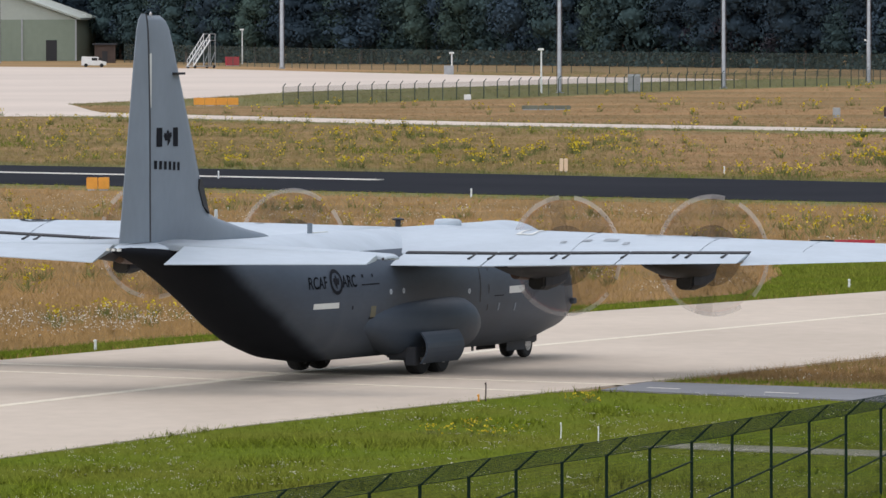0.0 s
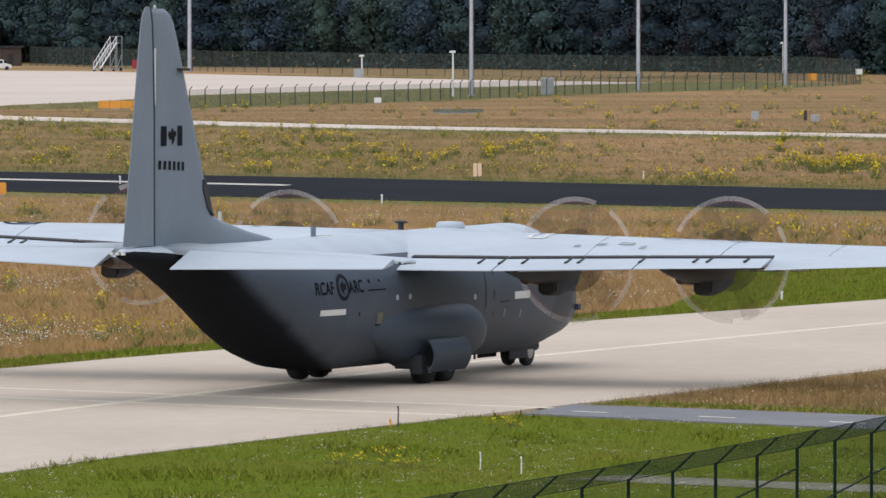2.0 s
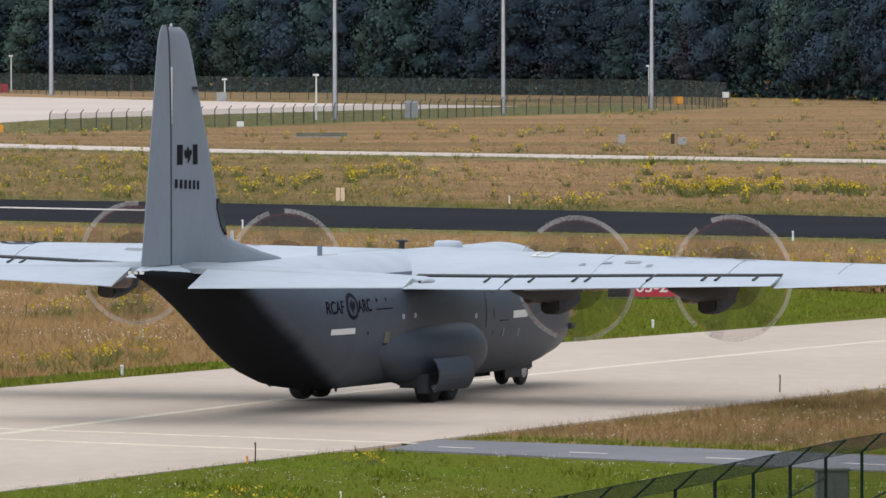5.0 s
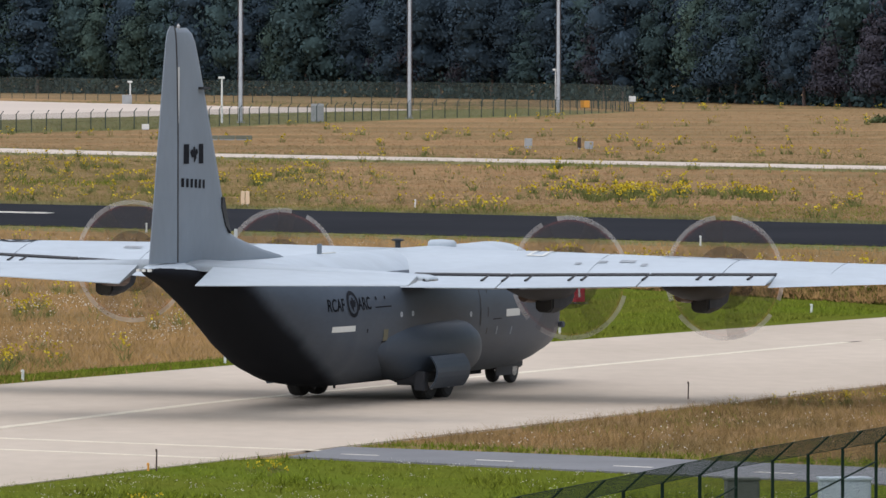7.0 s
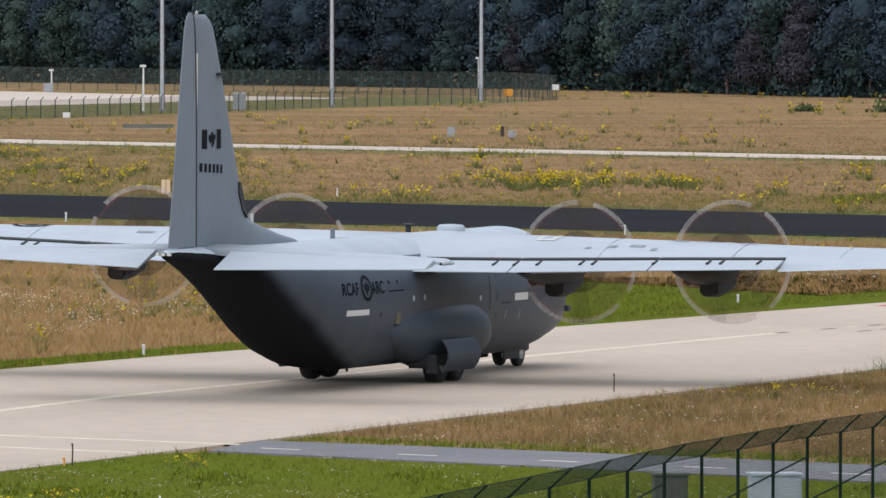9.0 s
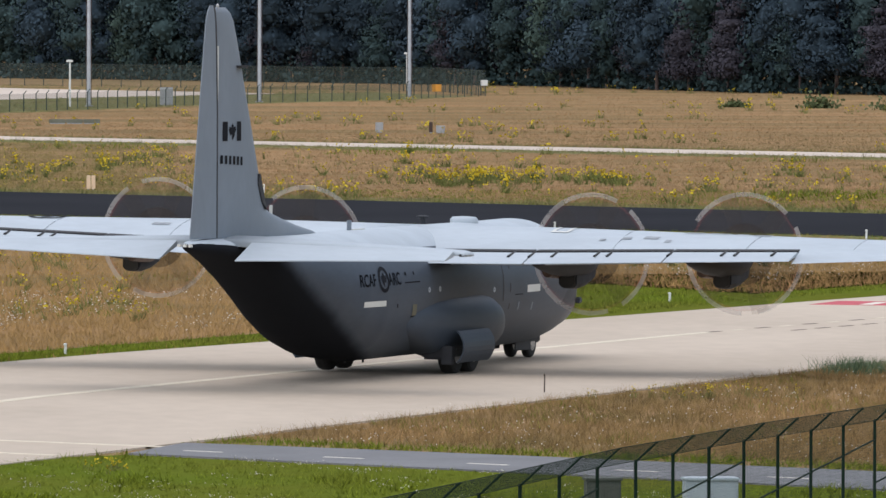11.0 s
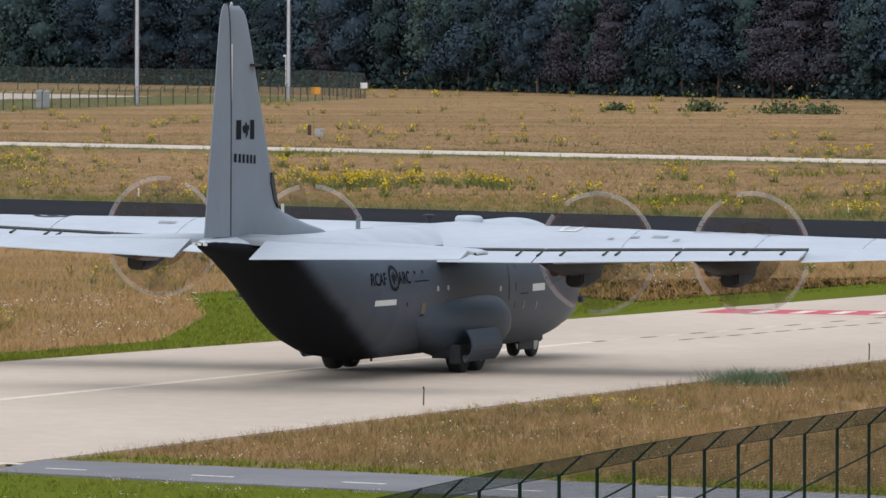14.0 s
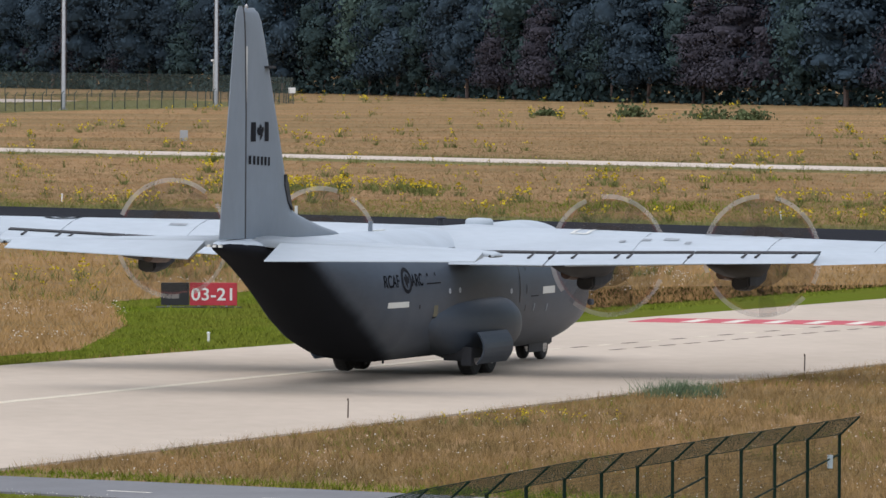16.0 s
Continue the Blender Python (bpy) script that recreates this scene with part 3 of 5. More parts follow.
# nacelles, exhausts and propellers
props = []
for side in (-1, 1):
    for v, hz in ((4.97, 3.80), (10.2, 3.94)):
        bm = bmesh.new()
        prof = [(4.45, 0.42, 0.45, 0.0), (4.2, 0.52, 0.60, -0.05), (3.4, 0.60, 0.70, -0.08), (2.8, 0.60, 0.66, -0.10), (2.2, 0.57, 0.58, -0.10), (1.0, 0.50, 0.48, -0.10), (0.2, 0.42, 0.38, -0.08), (-0.6, 0.30, 0.26, -0.04), (-1.3, 0.12, 0.12, 0.0)]
        loft(bm, [[(x, side * v + hw * math.cos(2 * math.pi * i / 24), hz + dz + hh * math.sin(2 * math.pi * i / 24)) for i in range(24)] for x, hw, hh, dz in prof])
        # Nacelle grey darkened to carry the wing's shade.
        nac = part("engine_nacelle", bm, GREY_DARK, aircraft, "engine nacelle, its grey painted dark with the shade under the wing", smooth=True)
        bm = bmesh.new()
        chin = [(4.42, 0.30, -0.36, -0.62), (4.1, 0.36, -0.4, -0.84), (3.5, 0.38, -0.4, -1.0), (2.9, 0.36, -0.4, -1.08), (2.45, 0.31, -0.42, -1.05)]
        loft(bm, [[(x, side * v + w * a, hz + (t + b) / 2 + (t - b) / 2 * c) for a, c in ((-1, 1), (-1, -0.5), (-0.75, -0.86), (-0.4, -1), (0.4, -1), (0.75, -0.86), (1, -0.5), (1, 1))] for x, w, t, b in chin])
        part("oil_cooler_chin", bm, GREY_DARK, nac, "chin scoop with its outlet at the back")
        bm = bmesh.new()
        loft(bm, [[(x, side * v + w * a, hz - 0.80 + h * c) for a, c in ((-1, 1), (-1, -0.6), (-0.5, -1), (0.5, -1), (1, -0.6), (1, 1))] for x, w, h in ((2.62, 0.27, 0.24), (2.34, 0.26, 0.22))])
        part("outlet_flap", bm, SOOT, nac, "sooty outlet flap")
        bm = bmesh.new()
        loft(bm, [[(x, side * (v - 0.38) + r * math.cos(2 * math.pi * i / 14), hz - 0.5 + r * math.sin(2 * math.pi * i / 14)) for i in range(14)] for x, r in ((3.1, 0.26), (2.2, 0.24), (1.5, 0.19))])
        part("exhaust_pipe", bm, HEAT, nac, "heat-stained brown exhaust outlet")
        prop = new("propeller")
        prop.parent = aircraft
        prop.matrix_basis = pose(4.81, side * v, hz)
        tagged(prop, "turning six-bladed propeller, blurred to a ring")
        bm = bmesh.new()
        lathe(bm, [(-0.35, 0.42), (0, 0.42), (0.35, 0.32), (0.6, 0.16), (0.7, 0.02)], "x", 20)
        part("spinner", bm, GREY_DARK, prop, smooth=True)
        for name, r0, r1, m, arcs in (("blade_sweep", 1.0, 1.79, BLUR_DARK, ((0, 360),)), ("blade_root_sweep", 0.42, 1.0, BLUR_ROOT, ((0, 360),)), ("red_band_sweep", 1.79, 1.86, BLUR_RED, ((0, 360),)),
                                      ("tip_sweep", 1.86, 2.01, BLUR_TIP, ((8, 112), (128, 232), (248, 352)))):
            bm = bmesh.new()
            for a0, a1 in arcs:
                k = max(6, int((a1 - a0) / 6))
                an = [radians(a0 + (a1 - a0) * i / k) for i in range(k + 1)]
                vs = [[bm.verts.new((0.02 if r == r0 else 0.0, r * math.sin(a), r * math.cos(a))) for a in an] for r in (r0, r1)]
                for i in range(k):
                    bm.faces.new((vs[0][i], vs[0][i + 1], vs[1][i + 1], vs[1][i]))
            ob = part(name, bm, m, prop)
        for b in range(6):
            bm = bmesh.new()
            mid, half = radians(60 * b + 12), radians(13)
            radii = (0.42, 0.85, 1.3, 1.98)
            vs = [[bm.verts.new((-0.03 - 0.01 * j, r * math.sin(mid + half * u * w), r * math.cos(mid + half * u * w))) for u in (-1, -0.33, 0.33, 1)] for j, (r, w) in enumerate(zip(radii, (1.5, 1.15, 0.9, 0.7)))]
            for j in range(3):
                for u in range(3):
                    bm.faces.new((vs[j][u], vs[j][u + 1], vs[j + 1][u + 1], vs[j + 1][u]))
            part("blade_blur", bm, BLUR_BLADE, prop)
        props.append(prop)

# wheel pods, doors, wheels
for side in (-1, 1):
    bm = bmesh.new()
    rings = []
    for x, out, z0, z1 in ((-5.2, 2.0, 1.6, 2.1), (-4.2, 2.15, 1.3, 2.36), (-3.2, 2.26, 1.0, 2.48), (-2.2, 2.40, 0.74, 2.53), (-1.2, 2.52, 0.56, 2.55), (0, 2.61, 0.54, 2.55), (1.2, 2.66, 0.54, 2.55), (2.2, 2.66, 0.58, 2.54), (2.9, 2.62, 0.66, 2.47), (3.4, 2.52, 0.8, 2.32), (3.85, 2.36, 0.98, 2.1), (4.15, 2.18, 1.18, 1.9), (4.35, 1.95, 1.38, 1.7)):
        hw = out - 1.55
        cz, hz = (z0 + z1) / 2, (z1 - z0) / 2
        rings.append([(x, side * (1.55 + hw * max(-0.6, math.copysign(abs(math.cos(a)) ** 0.75, math.cos(a)))), cz + hz * math.copysign(abs(math.sin(a)) ** 0.85, math.sin(a))) for a in [2 * math.pi * i / 28 for i in range(28)]])
    loft(bm, rings)
    part("wheel_pod", bm, GREY, aircraft, "bulged grey main wheel pod", smooth=True)
    bm = bmesh.new()
    arc = [(3.0 - 0.9 * ((z - 0.93) ** 2), z) for z in (1.44, 1.34, 1.22, 1.08, 0.93, 0.78, 0.64, 0.52, 0.42)]
    outer = [[(x, side * y, z) for y, z in arc] + [(x, side * (y - 0.05), z) for y, z in arc[::-1]] for x in (-1.95, 1.05)]
    loft(bm, outer)
    part("wheel_door", bm, GREY, aircraft, "open curved main wheel door")
    part("gear_fairing", boxed(-1.9, 2.2, *sorted((side * 1.5, side * 2.4)), 0.5, 1.0, bevel=0.08), GREY_DARK, aircraft)
    if side < 0:
        part("ramp_strut", boxed(-1.95, -1.6, *sorted((side * 2.2, side * 2.55)), 0.35, 0.95, bevel=0.03), GREY_DARK, aircraft)

wheels = []
def wheel(x, y, r, w):
    hub = new("wheel")
    hub.parent = aircraft
    hub.matrix_basis = pose(x, y, r)
    bm = bmesh.new()
    lathe(bm, [(-w / 2, r * 0.55), (-w / 2, r * 0.82), (-w * 0.40, r * 0.95), (-w * 0.2, r), (w * 0.2, r), (w * 0.40, r * 0.95), (w / 2, r * 0.82), (w / 2, r * 0.55)], "y", 28)
    part("tyre", bm, TYRE, hub, "black rubber tyre", smooth=False)
    bm = bmesh.new()
    lathe(bm, [(-w / 2 - 0.01, r * 0.2), (-w / 2 - 0.015, r * 0.5), (-w / 2 + 0.03, r * 0.56), (w / 2 - 0.03, r * 0.56), (w / 2 + 0.015, r * 0.5), (w / 2 + 0.01, r * 0.2)], "y", 20)
    for i in range(8):
        a = 2 * math.pi * i / 8
        for e in (-1, 1):
            tube(bm, (r * 0.36 * math.cos(a), e * (w / 2 - 0.01), r * 0.36 * math.sin(a)), (r * 0.36 * math.cos(a), e * (w / 2 + 0.03), r * 0.36 * math.sin(a)), r * 0.06, n=6)
    part("rim", bm, METAL, hub, "pale metal wheel rim")
    wheels.append((hub, x, y, r))


for side in (-1, 1):
    for x in (-0.78, 0.78):
        wheel(x, side * 2.12, 0.71, 0.5)
    wheel(12.3, side * 0.31, 0.5, 0.28)
bm = bmesh.new()
tube(bm, (12.3, 0, 0.5), (12.15, 0, 1.3), 0.09)
tube(bm, (12.3, -0.3, 0.5), (12.3, 0.3, 0.5), 0.06)
tube(bm, (12.05, 0, 0.85), (10.95, 0, 1.1), 0.05)
part("nose_gear_leg", bm, METAL, aircraft, "metal nose gear leg")
part("nose_gear_bay", boxed(10.5, 13.0, -0.5, 0.52, 0.5, 0.85, bevel=0.05), GREY_DARK, aircraft, "dark open nose gear bay")
for e in (-1, 1):
    part("nose_gear_door", boxed(10.2, 11.8, e * 0.55 - 0.02, e * 0.55 + 0.02, 0.30, 0.95, bevel=0.015), GREY_DARK, aircraft)

# markings on the starboard side, port side alike
def on_skin(co):
    return Vector((co.x, fus_side(co.x, co.z), co.z))


def skin_patch(name, x0, x1, z0, z1, material, label="", nx=6, nz=4):
    bm = bmesh.new()
    vs = [[bm.verts.new(on_skin(Vector((x0 + (x1 - x0) * i / nx, 0, z0 + (z1 - z0) * j / nz)))) for j in range(nz + 1)] for i in range(nx + 1)]
    for i in range(nx):
        for j in range(nz):
            bm.faces.new((vs[i][j], vs[i + 1][j], vs[i + 1][j + 1], vs[i][j + 1]))
    return part(name, bm, material, aircraft, label)


def skin_ring(name, x, z, r0, r1, wide, material, out=0.0):
    bm = bmesh.new()
    n = 36
    vs = []
    for r in (r0, r1):
        row = []
        for i in range(n):
            a = 2 * math.pi * i / n
            p = on_skin(Vector((x + wide * r * math.cos(a), 0, z + r * math.sin(a))))
            p.y -= out
            row.append(bm.verts.new(p))
        vs.append(row)
    for i in range(n):
        j = (i + 1) % n
        if r0 > 0:
            bm.faces.new((vs[0][i], vs[0][j], vs[1][j], vs[1][i]))
    return part(name, bm, material, aircraft)


LEAF = [(0, -0.5), (0.03, -0.5), (0.03, -0.18), (0.28, -0.22), (0.24, -0.12), (0.46, 0.12), (0.38, 0.15), (0.42, 0.28), (0.26, 0.24), (0.2, 0.3), (0.1, 0.2), (0.14, 0.42), (0.07, 0.38), (0, 0.52)]


def leaf_shape(name, place, size, wide, material, parent):
    pts = LEAF + [(-x, z) for x, z in LEAF[-2:0:-1]]
    bm = bmesh.new()
    bm.faces.new([bm.verts.new(place(x * size * wide, z * size)) for x, z in pts])
    bmesh.ops.triangulate(bm, faces=bm.faces[:])
    return part(name, bm, material, parent)


skin_ring("roundel_ring", -7.2, 3.22, 0.29, 0.41, 1.1, MARK)
leaf_shape("roundel_leaf", lambda x, z: on_skin(Vector((-7.2 + x, 0, 3.22 + z))), 0.46, 1.1, MARK, aircraft)
skin_patch("pale_bar", -8.75, -7.1, 2.38, 2.56, BAR_WHITE, "pale formation light strip")
skin_patch("pale_bar", 6.65, 7.95, 2.42, 2.66, BAR_WHITE, "pale formation light strip")
for x, z in ((-3.05, 2.78), (-2.03, 2.78), (3.3, 2.6)):
    skin_ring("window_ring", x, z, 0.02, 0.09, 1.2, SKYLIT_GREY)
for x, z in ((5.89, 2.0), (7.29, 1.95)):
    skin_patch("pale_vent", x - 0.06, x + 0.06, z - 0.13, z + 0.13, HALF_LIT_GREY)
skin_patch("door_outline", 4.9, 4.98, 1.3, 4.0, SEAM)
skin_patch("door_outline", 4.2, 4.28, 2.2, 3.9, SEAM)
for x0, x1, z0, z1 in ((-5.3, -3.9, 3.05, 3.09), (-5.2, -5.05, 3.3, 3.4), (-4.4, -4.3, 3.3, 3.4), (-4.7, -4.2, 1.95, 2.0), (-4.6, -4.3, 1.6, 1.72), (5.4, 6.2, 2.36, 2.39), (-6.1, -6.0, 2.3, 2.42)):
    skin_patch("stencil", x0, x1, z0, z1, MARK, nx=2, nz=1)
skin_patch("stencil", -4.6, -4.2, 2.0, 2.36, mat("dull_yellow_stencil", (0.15, 0.14, 0.09), 0.7), nx=2, nz=2)


def fin_skin(x, z, out=0.012):
    """The starboard skin of the fin."""
    rows = [(r[0], r[1], r[2], r[3]) for r in FIN]
    le, te, th = interp(z, rows)
    f = min(1.0, max(0.0, (le - x) / (le - te)))
    u = math.acos(1 - 2 * f) / math.pi
    return Vector((x, -th * math.sin(math.pi * u ** 0.8) - out, z))


def fin_patch(name, x0, x1, z0, z1, material, label=""):
    bm = bmesh.new()
    vs = [[bm.verts.new(fin_skin(x0 + (x1 - x0) * i / 4, z0 + (z1 - z0) * j / 2)) for j in range(3)] for i in range(5)]
    for i in range(4):
        for j in range(2):
            bm.faces.new((vs[i][j], vs[i + 1][j], vs[i + 1][j + 1], vs[i][j + 1]))
    return part(name, bm, material, fin, label)


for x0 in (-16.55, -15.53):
    fin_patch("flag_bar", x0, x0 + 0.34, 7.65, 8.24, MARK, "dark flag bar")
leaf_shape("flag_leaf", lambda x, z: fin_skin(-15.87 + x, 7.94 + z, 0.016), 0.5, 1.2, MARK, fin)
fin_patch("strip_light", -17.0, -16.84, 8.87, 10.55, BAR_WHITE, "pale strip light")
for i in range(6):
    x = -16.66 + i * 0.285
    fin_patch("number_bar", x, x + 0.16, 6.96 - 0.012 * i, 7.22 - 0.012 * i, MARK)

# fittings on the back
bm = bmesh.new()
lathe(bm, [(4.5, 0.47), (4.78, 0.46), (4.85, 0.38), (4.87, 0.1)], "z", 24)
part("dome", bm, SKYLIT_GREY, aircraft, "low round antenna dome", smooth=True, at=pose(6.4, 0, 0))
part("fin_antenna", boxed(-4.85, -4.55, -0.03, 0.03, 4.55, 4.98, bevel=0.01), HALF_LIT_GREY, aircraft)
part("antenna_foot", boxed(-4.5, -3.4, -0.08, 0.08, 4.6, 4.69, bevel=0.02), BAR_WHITE, aircraft)
bm = bmesh.new()
lathe(bm, [(4.5, 0.09), (4.9, 0.09), (4.92, 0.20), (4.96, 0.21), (4.99, 0.1)], "z", 16)
part("mushroom_antenna", bm, GREY_DARK, aircraft, at=pose(2.3, 0, 0))
part("fin_root_antenna", boxed(-11.9, -11.75, -0.03, 0.03, 5.1, 5.6, bevel=0.01), BAR_WHITE, fin)
for y in (-0.18, 0.0, 0.18):
    part("tail_light", boxed(-19.24, -19.12, y - 0.05, y + 0.05, 4.48, 4.56), BAR_WHITE, aircraft)
part("pitot_probe", boxed(12.7, 13.0, -1.96, -1.8, 1.86, 2.06, bevel=0.03), GREY, aircraft)
for x, h in ((-3.2, 0.45), (-4.9, 0.5), (8.6, 0.4)):
    part("belly_antenna", boxed(x - 0.06, x + 0.06, -0.02, 0.02, h - 0.05, 0.75), GREY_DARK, aircraft)
for side in (-1, 1):
    for v in (7.6, 12.0, 15.5):
        for f0, f1 in ((0.12, 0.42), (0.44, 0.70)):
            (xa, za), (xb, zb) = wing_top(v, f0), wing_top(v, f1)
            bm = bmesh.new()
            loft(bm, [[(x, side * (v + e), z + 0.004) for e, z, x in ((-0.006, z0, x0), (0.006, z0, x0))] + [(x0, side * (v + 0.006), z0 - 0.01), (x0, side * (v - 0.006), z0 - 0.01)]
                      for x0, z0 in [wing_top(v, f0 + (f1 - f0) * k / 4) for k in range(5)] for x in (x0,)])
            part("panel_joint", bm, HALF_LIT_GREY, aircraft)
# worn patches and writing on the wing tops
def wing_patch(name, side, v0, v1, f0, f1, material):
    bm = bmesh.new()
    n = 5
    vs = [[bm.verts.new((wing_top(v, f0 + (f1 - f0) * j / n)[0], side * v, wing_top(v, f0 + (f1 - f0) * j / n)[1] + 0.008)) for j in range(n + 1)] for v in (v0, (v0 + v1) / 2, v1)]
    for i in range(2):
        for j in range(n):
            bm.faces.new((vs[i][j], vs[i + 1][j], vs[i + 1][j + 1], vs[i][j + 1]))
    part(name, bm, material, aircraft)


WORN = mat("scuffed_grey_paint", (0.27, 0.30, 0.33), 0.5, vary=0.35, scale=3)
for v0, v1, f0, f1 in ((9.4, 10.0, 0.18, 0.26), (10.2, 10.9, 0.16, 0.25), (11.1, 11.5, 0.17, 0.24), (11.7, 12.3, 0.18, 0.27), (7.6, 7.9, 0.45, 0.5), (8.3, 8.8, 0.42, 0.48), (6.9, 7.1, 0.5, 0.54), (9.1, 9.3, 0.5, 0.56)):
    wing_patch("worn_patch", -1, v0, v1, f0, f1, WORN)
for v0, v1, f0, f1 in ((4.4, 4.7, 0.2, 0.24), (8.0, 8.6, 0.4, 0.46), (6.0, 6.3, 0.5, 0.55)):
    wing_patch("worn_patch", 1, v0, v1, f0, f1, WORN)
for v0, v1, f0, f1 in ((5.0, 5.12, 0.12, 0.34), (5.5, 5.62, 0.12, 0.34), (5.0, 5.6, 0.34, 0.37)):
    wing_patch("white_wing_line", -1, v0, v1, f0, f1, BAR_WHITE)
for r0, r1 in ((0.52, 0.70), (0.0, 0.30)):
    bm = bmesh.new()
    n = 28
    place = lambda r, a: Vector((wing_top(12.6 + r * math.sin(a), 0.22 + 0.2 * r * math.cos(a))[0], 12.6 + r * math.sin(a), wing_top(12.6 + r * math.sin(a), 0.22 + 0.2 * r * math.cos(a))[1] + 0.01))
    if r0:
        vs = [[bm.verts.new(place(r, 2 * math.pi * i / n)) for i in range(n)] for r in (r0, r1)]
        for i in range(n):
            bm.faces.new((vs[0][i], vs[0][(i + 1) % n], vs[1][(i + 1) % n], vs[1][i]))
    else:
        c = bm.verts.new(place(0, 0))
        ring = [bm.verts.new(place(r1, 2 * math.pi * i / n)) for i in range(n)]
        for i in range(n):
            bm.faces.new((c, ring[i], ring[(i + 1) % n]))
    part("wing_roundel", bm, MARK, aircraft)

# ---- the green boundary fence before the taxiway ----
FENCE_KNOTS = [(25.5, 215.6), (21.5, 206.2), (17.6, 196.7), (13.55, 185.6), (9.5, 172.6), (5.4, 160.2), (1.3, 148.8), (-2.8, 137.4), (-6.9, 126.0)]


def along(line, step):
    """Places and headings at even steps along a polyline."""
    seg = [(Vector(a), Vector(b)) for a, b in zip(line, line[1:])]
    total = sum((b - a).length for a, b in seg)
    out = []
    n = round(total / step)
    for i in range(n + 1):
        s = total * i / n
        for a, b in seg:
            l = (b - a).length
            if s <= l + 1e-6:
                d = (b - a) / l
                out.append((a + d * s, d))
                break
            s -= l
    return out


near_fence = thing("boundary_fence", "dark green wire mesh fence with slanted top beside the service road", "fence")
posts = []
for i in range(33):
    k, u = min(i // 4, 7), i / 4 - min(i // 4, 7)
    a, b = Vector(FENCE_KNOTS[k]), Vector(FENCE_KNOTS[k + 1])
    posts.append((a.lerp(b, u), (b - a).normalized()))
ARM = Vector((0.46, 0.06))
bm = bmesh.new()
box(bm, -0.035, 0.035, -0.03, 0.03, 0, 2.24)
tube(bm, (0, 0, 2.2), (ARM.x, ARM.y, 2.62), 0.026, n=6)
post_mesh = finish("post", bm, FENCE_G)
for p, d in posts:
    ob = new("post", post_mesh)
    ob.parent = near_fence
    ob.matrix_basis = pose(p.x, p.y, 0)
for k, ((p, d), (q, e)) in enumerate(zip(posts, posts[1:])):
    n = int((q - p).length / 0.055)
    bm = bmesh.new()
    for i in range(n):
        c = p.lerp(q, i / n)
        tube(bm, (c.x, c.y, 0.03), (c.x, c.y, 2.22), 0.0022, n=3)
    for i in range(30):
        z = 0.08 + i * 0.0735
        tube(bm, (p.x, p.y, z), (q.x, q.y, z), 0.0022, n=3)
    part("mesh_panel", bm, FENCE_G, near_fence)
    bm = bmesh.new()
    a, b = ARM * 0, Vector((ARM.x, ARM.y))
    for i in range(n):
        c = p.lerp(q, i / n)
        tube(bm, (c.x, c.y, 2.22), (c.x + b.x, c.y + b.y, 2.62), 0.0024, n=3)
    for i in range(10):
        u = i / 9
        r = 0.011 if i in (0, 9) else 0.0045
        tube(bm, (p.x + b.x * u, p.y + b.y * u, 2.22 + 0.40 * u), (q.x + b.x * u, q.y + b.y * u, 2.22 + 0.40 * u), r, n=4)
    part("slanted_mesh", bm, FENCE_G, near_fence)
    hi, lo = 1.78 - 0.25 * (k % 4), 1.53 - 0.25 * (k % 4)
    bm = bmesh.new()
    tube(bm, (p.x, p.y, hi), (q.x, q.y, lo), 0.022, n=6)
    part("brace", bm, FENCE_G, near_fence, "slanted brace bar")
part("fence_tag", boxed(-0.06, 0.06, -0.05, -0.03, 1.5, 1.8), CAB_PALE, near_fence, "small pale blue plate", at=pose(25.2, 214.9, 0))

# cabinets behind it
cabinet = thing("utility_cabinet", "dark grey-green roadside utility cabinet on the grass", "cabinet", at=pose(14.8, 200.9, 0.03, 0, 0, 4), group="cabinets by the fence")
part("body", boxed(-0.38, 0.38, -0.3, 0.3, 0, 1.1, bevel=0.02), CABINET, cabinet)
part("roof", boxed(-0.42, 0.42, -0.34, 0.34, 1.1, 1.17, bevel=0.02), CABINET, cabinet)
for x in (-0.18, 0.18):
    part("door", boxed(x - 0.165, x + 0.165, -0.32, -0.302, 0.08, 1.03, bevel=0.008), CABINET, cabinet)
cabinet2 = thing("utility_cabinet", "pale blue-grey roadside utility cabinet on the grass", "cabinet", at=pose(17.15, 200.0, 0.03, 0, 0, 4), group="cabinets by the fence")
part("body", boxed(-0.58, 0.58, -0.35, 0.35, 0, 1.15, bevel=0.02), CAB_PALE, cabinet2)
part("roof", boxed(-0.62, 0.62, -0.39, 0.39, 1.15, 1.22, bevel=0.02), CAB_PALE, cabinet2)
for x in (-0.28, 0.28):
    part("door", boxed(x - 0.26, x + 0.26, -0.37, -0.352, 0.08, 1.07, bevel=0.008), CAB_PALE, cabinet2)
spread([(17.6, 200.5), (24, 200), (27, 210), (20.5, 211)], 0.0, 0.045, "paving", APRON, "small paved patch round the cabinets", "pavement")

PATH_LINE = [(6.0, 200.9), (9.3, 197.9), (13.0, 195.3), (19.0, 191.2)]
strip(PATH_LINE, 2.6, 0.0, 0.045, "footpath", PATHSTONE, "narrow worn grey footpath through the mown grass", "path")

